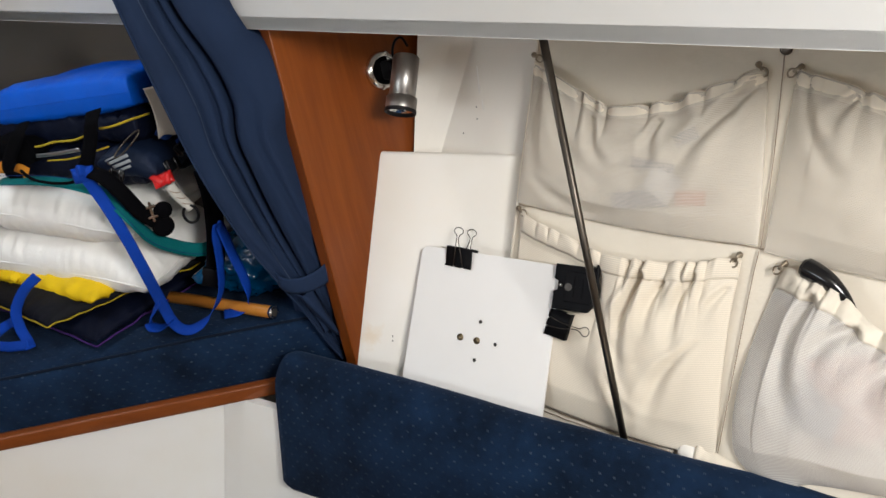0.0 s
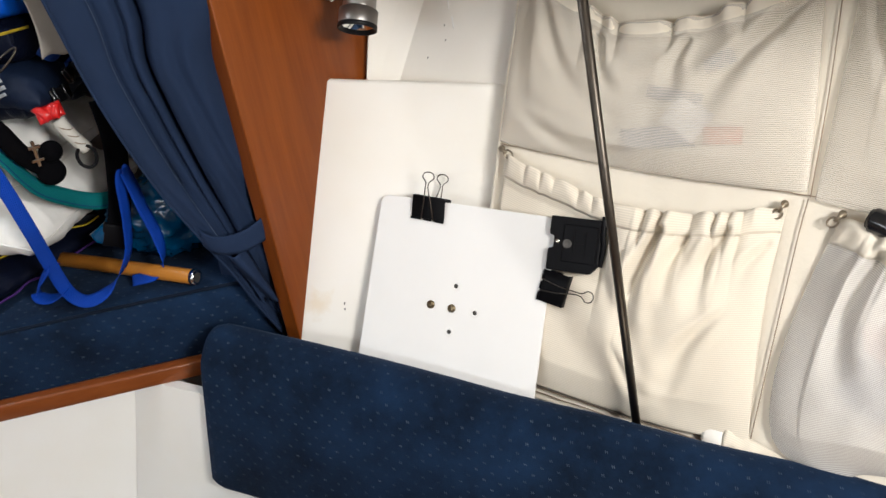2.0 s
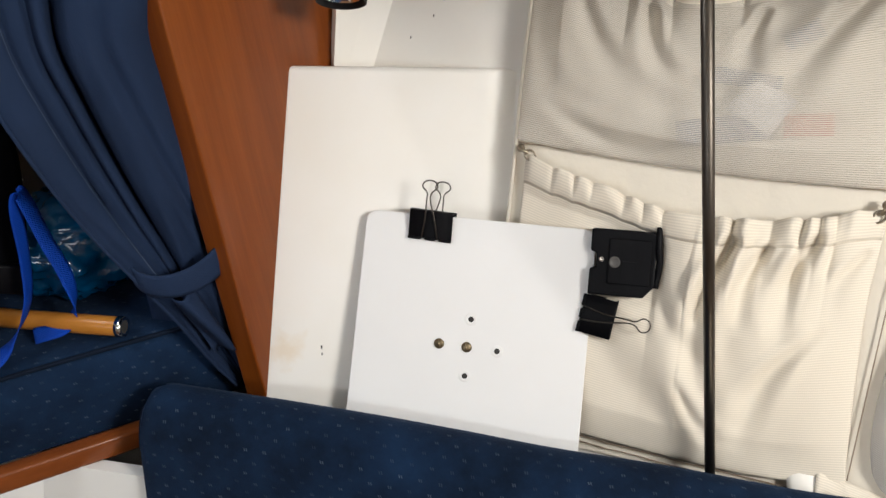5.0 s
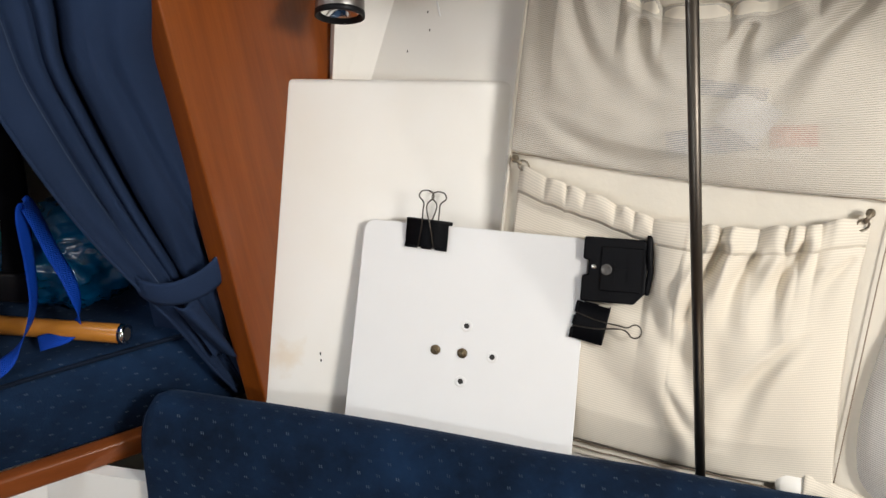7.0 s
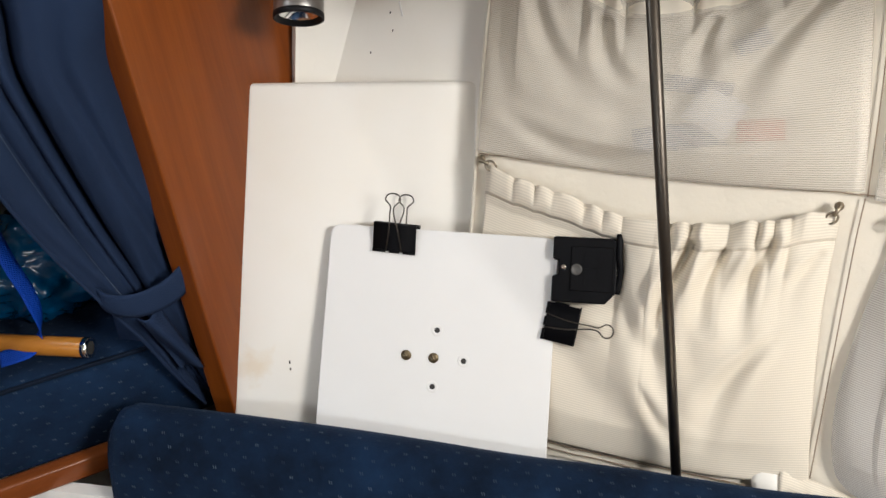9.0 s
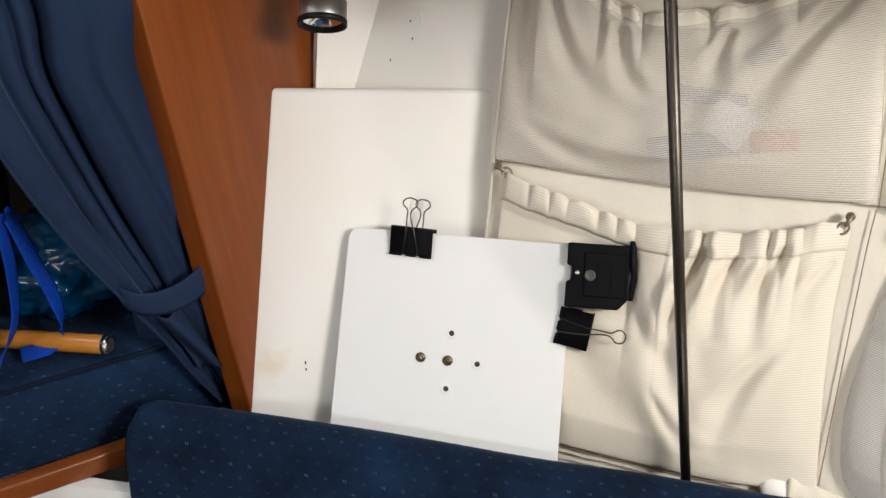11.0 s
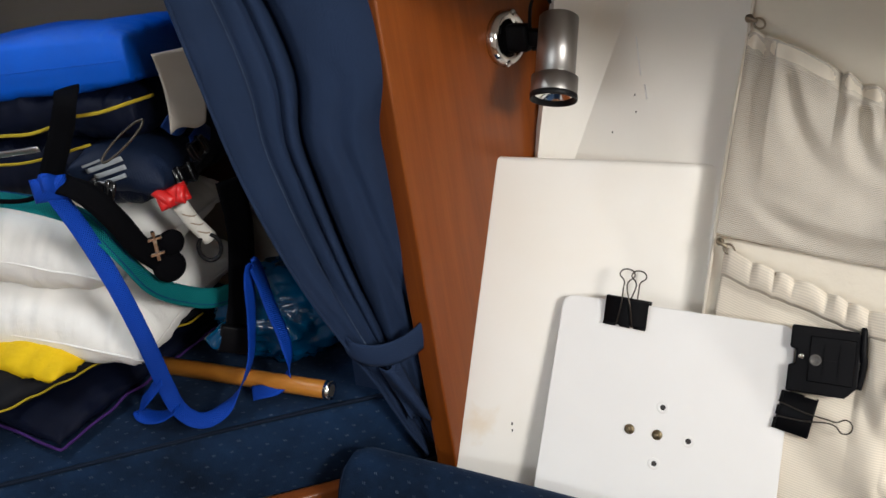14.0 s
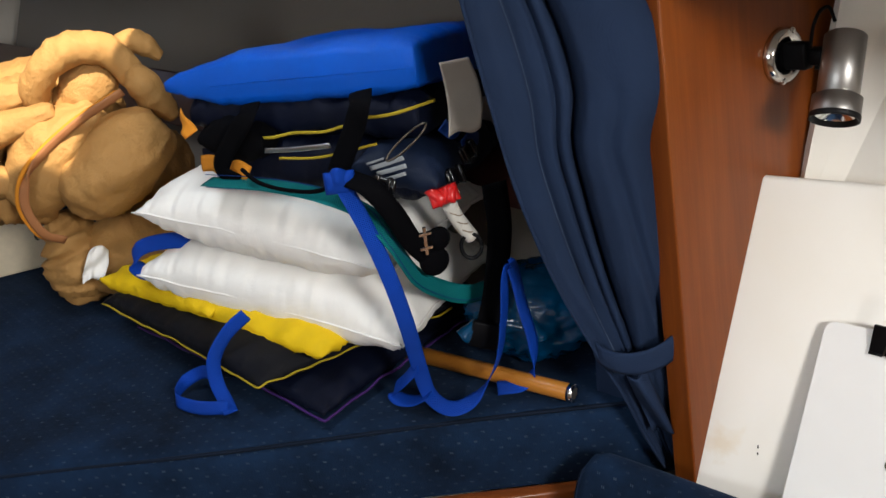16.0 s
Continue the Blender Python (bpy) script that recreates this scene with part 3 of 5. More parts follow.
def build_berth_cushion():
    L, W, H = 1.9, 1.35, 0.122
    prof = [(0.004, -H), (0.0, -H * 0.75), (0.001, -H * 0.35), (0.006, -H * 0.16), (0.016, -0.006), (0.035, 0.0)]
    prof += [(0.035 + (W - 0.035) * k / 40, 0.0) for k in range(1, 41)]
    steps = 90
    run = [0.0]
    for p, q in zip(prof, prof[1:]):
        run.append(run[-1] + (Vector(q) - Vector(p)).length)
    bm = bmesh.new()
    uv = bm.loops.layers.uv.new("UVMap")
    rows = []
    for i in range(steps + 1):
        u = -1.45 + L * i / steps
        r = []
        for d, v in prof:
            w = noise.noise(Vector((u * 4, d * 4, 0.3))) * 0.006 * (1 if v > -0.02 else 0.4)
            r.append(bm.verts.new(pile(u, d - 0.014 + 0.003 * math.sin(u * 9), v + w - 0.003)))
        rows.append(r)
    for i in range(steps):
        for k in range(len(prof) - 1):
            f = bm.faces.new((rows[i][k], rows[i + 1][k], rows[i + 1][k + 1], rows[i][k + 1]))
            for loop, (p, q) in zip(f.loops, ((i, k), (i + 1, k), (i + 1, k + 1), (i, k + 1))):
                loop[uv].uv = (p / steps * L, run[q])
    bmesh.ops.recalc_face_normals(bm, faces=bm.faces[:])
    ob = thing("berth_cushion", "navy blue dotted velvet berth mattress", "mattress")
    part("cover", bm, VELVET, ob)
    part("seam", tube([pile(-1.45 + L * k / 40, 0.001 + 0.003 * math.sin((-1.45 + L * k / 40) * 9), -0.010) for k in range(41)], 0.003, 6, 2), PIPING, ob, "piped front seam")


build_berth_cushion()


def build_seat():
    bm = cushion(0.9, 0.5, 0.1, 10, nu=50, nv=30, wob=0.004)
    m = axes((-0.30, 1.02, 0.33), (0.866, -0.5, 0), (0.5, 0.866, 0), (0, 0, 1))
    ob = thing("seat_cushion", "navy blue dotted velvet settee seat cushion", "cushion", m)
    part("cover", bm, VELVET, ob)
    base = box(1.5, 0.75, 0.28, 0.02, 2)
    solid("settee_base", base, GREYWHITE, "white moulded settee base", "seat base", m @ pose(0.15, 0.10, -0.19), kind="structure")


build_seat()


# ---- curtain ----
def lerp(table, z):
    """A smooth curve through (place, value) pairs."""
    n = len(table)
    if z <= table[0][0]:
        return table[0][1]
    for i in range(n - 1):
        (x0, a), (x1, b) = table[i], table[i + 1]
        if z <= x1:
            h = x1 - x0
            m0 = (b - table[i - 1][1]) / (x1 - table[i - 1][0]) if i else (b - a) / h
            m1 = (table[i + 2][1] - a) / (table[i + 2][0] - x0) if i + 2 < n else (b - a) / h
            k = (z - x0) / h
            return a * (1 + 2 * k) * (1 - k) ** 2 + m0 * h * k * (1 - k) ** 2 + b * k * k * (3 - 2 * k) + m1 * h * k * k * (k - 1)
    return table[-1][1]


def build_curtain():
    o = Vector((-0.40, 1.50, 0.0))

    def at(u, d, z):
        return o + U * u + D * d + Vector((0, 0, z))

    LEFT = ((0.665, 0.066), (0.72, 0.040), (0.79, 0.012), (0.855, -0.019), (0.975, -0.070), (1.10, -0.108), (1.21, -0.130), (1.37, -0.158), (1.62, -0.195))
    RIGHT = ((0.665, 0.100), (0.865, 0.098), (0.98, 0.093), (1.08, 0.086), (1.14, 0.083), (1.205, 0.112), (1.28, 0.092), (1.37, 0.030), (1.62, -0.06))

    def pleat(q):
        """Folds across the gathered cloth: flat hem strip, two narrow pleats, one broad belly."""
        w = -0.036 * max(0.0, math.sin(math.pi * min(1.0, max(0.0, (q - 0.40) / 0.54)))) ** 0.85
        w -= 0.012 * math.exp(-((q - 0.10) / 0.10) ** 2)
        w += 0.016 / (1 + math.exp(-(q - 0.196) / 0.004)) * math.exp(-max(0.0, q - 0.196) / 0.05)
        w += 0.013 * math.exp(-((q - 0.325) / 0.020) ** 2) + 0.030 * math.exp(-((q - 0.425) / 0.024) ** 2)
        return w + 0.022 * max(0.0, (q - 0.86) / 0.14)

    z0, z1 = 0.665, 1.62

    def front(s, t):
        z = z0 + (z1 - z0) * t
        l, r = lerp(LEFT, z), lerp(RIGHT, z)
        tied = math.exp(-((z - 0.865) / 0.07) ** 2)
        amp = (1 - 0.62 * tied) * min(1.0, (r - l) / 0.13)
        q = min(1.0, max(0.0, s + 0.022 * noise.noise(Vector((s * 2.5, z * 3.0, 0.0)))))
        fold = amp * pleat(q)
        # the tie pinches short creases into the cloth above and below it
        pinch = math.exp(-(abs(z - 0.87) / 0.085) ** 2)
        fold += 0.0035 * pinch * math.sin(s * 34 + 5 * noise.noise(Vector((s * 3, z * 6, 9.0))))
        # a soft hollow runs down the broad panel
        fold += 0.010 * amp * math.exp(-((s - 0.62 - (1.14 - z) * 0.5) / 0.05) ** 2) * min(1.0, max(0.0, (1.24 - z) / 0.1))
        fold += noise.noise(Vector((s * 4, z * 4.5, 4.0))) * 0.006 * amp
        return at(l + (r - l) * s, fold - 0.012 + 0.03 * s, z)

    ob = thing("curtain", "dark blue cotton curtain gathered by a tieback beside the bulkhead", "curtain")
    part("cloth", sheet(front, 130, 120, 0.6, 0.92, 0.0012), CURTAIN, ob)

    def rear(s, t):
        z = 0.70 + (1.5 - 0.70) * t
        l, r = -0.01, 0.112
        return at(l + (r - l) * s, 0.050 + 0.012 * math.sin(s * 9 + z * 3), z)

    part("rear_fold", sheet(rear, 24, 40, 0.2, 0.8, 0.0012), CURTAIN, ob)

    def band(s, t):
        a = math.pi * (1.06 * s - 0.03)
        u = 0.036 - 0.060 * math.cos(a)
        return at(u, -0.040 * math.sin(a) - 0.002 - 0.002 * math.sin(math.pi * t), 0.838 + 0.034 * t * (0.75 + 0.5 * s) + 0.10 * (s - 0.38) ** 2 + 0.014 * max(0.0, 0.4 - s))

    part("tieback", sheet(band, 40, 6, 0.14, 0.034, 0.003), CURTAIN, ob, "blue fabric tieback band")

    def tail(s, t):
        return at(0.012 + 0.026 * s + 0.034 * (1 - t), -0.040 + 0.010 * math.sin(s * 5 + t * 3) + 0.012 * (1 - t), 0.738 + 0.100 * t)

    part("tieback_tail", sheet(tail, 8, 16, 0.03, 0.1, 0.0016), CURTAIN, ob)
    for s, name, r in ((0.0, "hem", 0.0026), (0.190, "hem_edge", 0.0011)):
        line = [Vector(front(s, k / 50)) + D * -0.002 for k in range(8 if s else 0, 51)]
        part(name, tube(line, r, 6, 2), CURTAINEDGE if s else CURTAIN, ob, "pale turned hem edge" if s else "")
    part("rail", tube([at(-0.75, 0.0, 1.625), at(0.10, 0.02, 1.625)], 0.006, 8, 2), STEEL, ob, "thin steel curtain rail")


build_curtain()


# ---- pole, lamp ----
def build_pole():
    d = Vector((0.071, -0.105, -0.992)).normalized()
    p = Vector((0.109, 1.161, 1.104))
    top, low = p - d * 0.235, Vector((0.1812, 1.1432, 0.4863))
    ob = thing("pole", "slim stainless steel grab pole rising from behind the backrest", "pole")
    part("shaft", tube([top, low], 0.0058, 20, 1, curve=False), STEEL, ob)
    foot = lathe(((0, 0), (0.017, 0), (0.017, 0.004), (0.009, 0.007), (0.009, 0.016), (0, 0.016)), 24)
    part("flange", moved(foot, Matrix.Translation(top) @ pose(0, 0, 0, 180)), STEEL, ob)


build_pole()


def build_lamp():
    ob = thing("reading_lamp", "brushed nickel swivel spotlight screwed to the bulkhead", "lamp", BULK @ pose(0.101, 0.258, 0))
    base = lathe(((0, 0), (0.035, 0), (0.035, 0.006), (0.032, 0.012), (0.025, 0.014), (0.023, 0.009), (0, 0.008)), 40)
    part("base", base, CHROME, ob, "polished round base plate")
    for k, a in enumerate((70, 250)):
        s = lathe(((0, 0.004), (0.005, 0.004), (0.005, 0.012), (0.003, 0.014), (0, 0.0145)), 14)
        part("screw", moved(s, pose(0.031 * math.cos(radians(a)), 0.031 * math.sin(radians(a)), 0)), CHROME, ob)
    part("bracket", joined(box(0.018, 0.034, 0.034, 0.004, 2, at=(0.004, 0.0, 0.022)), box(0.022, 0.020, 0.028, 0.003, 2, at=(0.012, -0.002, 0.042))), BLACK, ob, "black swivel bracket")
    # the barrel hangs beside the bracket, its open end down
    m = ob.matrix_world.inverted() @ Matrix.Translation((-0.119, 1.552, 1.222)) @ Vector((0.024, 0.058, 0.09)).to_track_quat("Z", "Y").to_matrix().to_4x4() @ Matrix.Diagonal((1, 1, 0.85, 1))
    barrel = lathe(((0, 0.012), (0.021, 0.012), (0.0235, 0.009), (0.0235, -0.072), (0.022, -0.073), (0.022, -0.074), (0.0275, -0.077), (0.0275, -0.106), (0.0268, -0.1075)), 40)
    part("barrel", moved(barrel, m), BRUSHED, ob)
    part("inner_rim", moved(lathe(((0.0269, -0.1078), (0.0248, -0.1078), (0.0240, -0.090), (0.0235, -0.076), (0.0, -0.072)), 40), m), BLACKINNER, ob, "black inner rim")
    part("rim", moved(lathe(((0.0277, -0.1015), (0.0281, -0.1020), (0.0281, -0.1090), (0.0262, -0.1095), (0.0255, -0.1075)), 40), m), BLACKINNER, ob, "black front rim")
    part("bulb", moved(lathe(((0.0225, -0.102), (0.017, -0.096), (0.009, -0.091), (0.0035, -0.090), (0.0035, -0.097), (0, -0.098)), 32), m), REFLECTOR, ob, "silvery reflector bulb")
    part("thumb_screw", moved(lathe(((0, 0.0), (0.003, 0.0), (0.003, 0.006), (0, 0.006)), 12), m @ pose(0.023, 0, -0.035, 0, 90, 0)), BLACK, ob)
    p = [(0.004, 0.012, 0.04), (0.002, 0.036, 0.046), (0.010, 0.052, 0.05), (0.022, 0.054, 0.054), (0.030, 0.036, 0.056)]
    part("cable", tube(p, 0.0023, 8, 8), BLACK, ob, "short black cable loop")


build_lamp()


# ---- leaning plate with clips ----
def build_board():
    ob = thing("plate", "white plastic plate with screws and drilled holes leaning on the casing", "plate", BOARD)
    pts = []
    w0, h = 0.275, 0.345

    def corner(cx, cy, r, a0):
        return [(cx + r * math.cos(radians(a0 + k * 15)), cy + r * math.sin(radians(a0 + k * 15))) for k in range(7)]

    pts += corner(0.010, -0.012, 0.014, 90)
    pts += [(-0.018, -h), (w0 - 0.002, -h)]
    pts += corner(w0 - 0.014, -0.016, 0.014, 0)
    part("sheet", prism(pts, 0.005, 0.0008, 1), PLATE, ob, smooth=False)
    for x, y in ((0.098, -0.153), (0.132, -0.154)):
        s = joined(lathe(((0, 0.0), (0.0064, 0.0), (0.0062, 0.0012), (0.004, 0.0022), (0, 0.0025)), 20), box(0.0016, 0.011, 0.001, at=(0, 0, 0.0024), turn=pose(0, 0, 0, 0, 0, 35)))
        part("screw", moved(s, pose(x, y, 0.0002)), BRASS, ob, "dull slotted screw head")
    for x, y in ((0.135, -0.120), (0.169, -0.155), (0.132, -0.189)):
        part("hole", moved(lathe(((0.0074, 0.0003), (0.0062, 0.0009), (0.0033, 0.0002)), 20), pose(x, y, 0)), PLATEEDGE, ob, "countersunk screw hole")
        part("bore", moved(lathe(((0.0034, 0.0004), (0, 0.0006)), 16), pose(x, y, 0)), HOLE, ob)


build_board()


def build_clip(m, w, h, label):
    """A spring clip: folded black body and two wire handles; x across, y towards the handles, gripping an edge at y = 0."""
    ob = thing("binder_clip", label, "clip", m, group="binder clips")
    t = 0.014

    def body(s, q):
        # folded sheet: front lip, spine, back lip
        if q < 0.45:
            k = q / 0.45
            return ((s - 0.5) * w, -h + (h + 0.004) * k, 0.0025 + t * 0.5 * k)
        if q > 0.55:
            k = (1 - q) / 0.45
            return ((s - 0.5) * w, -h + (h + 0.004) * k, -0.0075 - t * 0.5 * k)
        k = (q - 0.45) / 0.1
        return ((s - 0.5) * w, 0.004 + 0.001 * math.sin(math.pi * k), 0.0025 + t * 0.5 - (t + 0.010) * k)

    part("body", sheet(body, 2, 40, w, 2 * h, 0.0012), BLACK, ob)
    for side, zo in ((1, 0.0034), (-1, -0.0095)):
        if side < 0:
            part("curl", moved(tube([(-w / 2, -h, -0.0075), (w / 2, -h, -0.0075)], 0.0016, 8, 1, curve=False), Matrix()), BLACK, ob)
        else:
            for x0, x1 in ((-w / 2, -w * 0.20), (-w * 0.11, w * 0.13), (w * 0.22, w / 2)):
                part("curl", tube([(x0, -h, 0.0036), (x1, -h, 0.0036)], 0.0018, 8, 1, curve=False), BLACK, ob)
        q = h * 1.15
        o = -0.004 if side > 0 else 0.004
        pts = [(-w * 0.19, -h, zo), (-w * 0.10 + o * 0.3, -h * 0.2, zo + side * 0.008), (-w * 0.045 + o, q * 0.45, zo + side * 0.011), (-w * 0.05 + o, q * 0.72, zo + side * 0.011),
               (-w * 0.17 + o, q * 0.92, zo + side * 0.011), (-w * 0.13 + o, q * 1.10, zo + side * 0.011), (o, q * 1.16, zo + side * 0.011), (w * 0.13 + o, q * 1.10, zo + side * 0.011),
               (w * 0.17 + o, q * 0.92, zo + side * 0.011), (w * 0.05 + o, q * 0.72, zo + side * 0.011), (w * 0.045 + o, q * 0.45, zo + side * 0.011), (w * 0.12 + o * 0.3, -h * 0.2, zo + side * 0.008), (w * 0.18, -h, zo)]
        part("wire_handle", tube(pts, 0.0009, 6, 5), STEEL, ob, "bent steel wire handle")
    return ob


build_clip(BOARD @ pose(0.079, 0.002, 0, 0, 0, -3), 0.053, 0.030, "black binder clip with wire handles on the plate's top edge")
build_clip(BOARD @ pose(0.298, -0.1035, 0, 0, 0, -99), 0.045, 0.034, "black binder clip on the plate's side edge below the holder")


def build_holder():
    ob = thing("device_holder", "black plastic device holder clamped to the plate's corner", "holder", BOARD @ pose(0.307, -0.037, 0.006))
    w, h = 0.074, 0.076
    out = [(-w / 2, h / 2), (w / 2 - 0.004, h / 2), (w / 2, h / 2 - 0.006), (w / 2, -h / 2 + 0.014), (w / 2 - 0.012, -h / 2), (-w / 2, -h / 2), (-w / 2, -0.008), (-w / 2 + 0.007, -0.006), (-w / 2 + 0.007, 0.010), (-w / 2, 0.012)]
    part("body", moved(prism(out, 0.014, 0.002, 2), pose(0, 0, 0.006)), BLACK, ob, smooth=False)
    part("raised_panel", box(0.048, 0.052, 0.003, 0.001, 1, at=(0.008, 0.002, 0.0072)), BLACK, ob, smooth=False)
    for x in (-0.012, 0.004):
        part("rib", box(0.0012, 0.034, 0.002, at=(x + 0.012, 0.002, 0.0092)), BLACK, ob, smooth=False)
    part("rib", box(0.016, 0.0012, 0.002, at=(0.008, 0.002, 0.0093)), BLACK, ob, smooth=False)
    part("screw", moved(lathe(((0, 0), (0.0036, 0), (0.0030, 0.0016), (0, 0.002)), 16), pose(-0.024, 0.003, 0.0065)), CHROME, ob, "small steel screw")
    part("socket", moved(lathe(((0.0066, 0.001), (0.0060, 0.0016), (0.0045, 0.0004), (0, 0.0002)), 20), pose(-0.009, 0.001, 0.0088)), plain("grey_plastic", (0.07, 0.065, 0.06), 0.5), ob, "grey round socket")
    lever = tube([(w / 2 + 0.001, h / 2 + 0.006, 0.004), (w / 2 + 0.002, h / 4, 0.006), (w / 2 + 0.004, 0, 0.004), (w / 2 + 0.001, -h / 3, 0.001)], 0.0036, 8, 6)
    part("lever", lever, BLACK, ob)


build_holder()


# ---- wall pockets ----
def crease_depth(folds, s, t, W, H):
    """How far the drawn-in creases sink the cloth at (s, t); each runs from one place to another, deep first, and fades out."""
    z = 0.0
    for s0, t0, s1, t1, deep, wide in folds:
        ax, ay, bx, by, px, py = s0 * W, t0 * H, s1 * W, t1 * H, s * W, t * H
        dx, dy = bx - ax, by - ay
        k = ((px - ax) * dx + (py - ay) * dy) / (dx * dx + dy * dy)
        kk = min(1.0, max(0.0, k))
        bow = 0.10 * math.sin(math.pi * kk)
        off = math.hypot(px - ax - dx * kk - dy * bow, py - ay - dy * kk + dx * bow)
        w = wide * (0.7 + 0.9 * kk)
        rise = 1.0 if t0 > 0.8 else min(1.0, max(0.0, k) / 0.3)
        z -= deep * rise * (1 - kk) ** 0.9 * (math.exp(-(off / w) ** 2) - 0.45 * math.exp(-((off - 1.9 * w) / w) ** 2))
    return z


def build_pocket(parent, name, left, right, mouth, low, belly, full, folds, mat, hem_mat, seed, gathers=12, droop=0.0, pressed=0.0):
    """A gathered pocket on the hull lining. left, right: its sides, (v, u) pairs upwards; mouth, low: its rims, (u, v) pairs along."""
    top = max(v for u, v in mouth)
    base = min(v for u, v in low)
    u0, u1 = mouth[0][0], mouth[-1][0]
    W, H = u1 - u0, top - base

    def place(s, t):
        um = u0 + W * s
        m = lerp(mouth, um)
        ul = lerp(left, base)
        b = lerp(low, ul + (lerp(right, base) - ul) * s)
        v = b + (m - b) * t
        a, c = lerp(left, v), lerp(right, v)
        return a + (c - a) * s, v

    def cloth_at(s, t):
        u, v = place(s, t)
        env = max(0.0, 1 - abs(2 * s - 1) ** 3.2) ** 0.6
        foot = min(1.0, max(0.0, t) / 0.16) ** 0.55
        sag = belly * env * foot * (0.42 + 0.58 * math.sin(math.pi * min(1.0, max(0.0, 1.0 - t) * 0.75 + 0.16)) ** 1.2)
        n = noise.noise(Vector((s * 6, seed, 0))) * 1.3
        ph = gathers * s + n
        puff = abs(math.sin(math.pi * ph)) ** 0.75 - 0.55 + 0.35 * noise.noise(Vector((ph * 2.3, t * 3, seed)))
        reach = 0.60 + 0.26 * noise.noise(Vector((math.floor(ph) * 3.7, seed, 1.0)))
        up = min(1.0, max(0.0, (t - reach) / (1 - reach)))
        g = puff * full * (0.18 * up ** 0.5 + 0.82 * up * up)
        band = math.exp(-((t - 0.90) / 0.014) ** 2)
        w = sag + env ** 0.4 * (g - 0.0008 * band) + crease_depth(folds, s, t, W, H) * env * foot ** 0.5
        w += (noise.noise(Vector((s * 4.2 + t, t * 3.2, seed + 2))) * 0.009 + noise.noise(Vector((s * 11 - t * 3, t * 7, seed + 5))) * 0.003) * env * foot
        w = 0.0022 + 0.5 * (w + math.sqrt(w * w + 0.00003))
        if s < pressed + 0.10:
            # held flat behind what leans on it
            room = 0.0045 + 0.10 * max(0.0, 0.62 - t) + 0.4 * max(0.0, s - pressed) + 0.16 * max(0.0, t - 0.87)
            w = room * math.tanh(w / room)
        v -= droop * (1 - t) ** 3 * env
        return hull(u + 0.004 * env * noise.noise(Vector((s * 14, t * 2, seed))) * up, v + puff * 0.0075 * max(0.0, t) ** 10 * (0.6 + 0.8 * noise.noise(Vector((math.floor(ph) * 1.3, seed, 4)))), w)

    ob = part(name, sheet(cloth_at, 190, 110, W, H, 0.0009), mat, parent)

    def hem_at(s, t):
        p = Vector(cloth_at(s, 0.905 + 0.105 * t))
        return p + HULL.to_3x3() @ Vector((0, 0, 0.0001 + 0.0016 * math.sin(math.pi * min(1.0, t))))

    part("hem", sheet(hem_at, 190, 6, W, 0.03, 0.0010), hem_mat, ob, "gathered elastic hem")
    return ob


def build_hook(parent, u, v, turn, length=0.019):
    """A toggle hook: screwed stud, shank with a knob, and the open eye that holds the elastic."""
    m = HULL @ pose(u, v, 0.004, 0, 0, turn) @ Matrix.Diagonal((0.8, 0.8, 0.8, 1))
    eye = [(0.0070 * math.cos(a) + 0.002, 0.0085 * math.sin(a) - 0.010, 0.010 + 0.002 * math.sin(a)) for a in (math.tau * k / 14 for k in range(15))]
    knob = moved(lathe(((0, 0), (0.005, 0.001), (0.0065, 0.004), (0.0055, 0.008), (0.003, 0.010), (0, 0.0105)), 16), pose(0, 0.008, 0.002))
    bm = joined(tube(eye, 0.0017, 8, 2), tube([(0, 0.010, 0.010), (0.001, 0.002, 0.014), (0.002, -0.006, 0.011)], 0.0030, 8, 5), knob)
    part("hook", moved(bm, m), HOOKMETAL, parent, "small aged metal hook and eye")


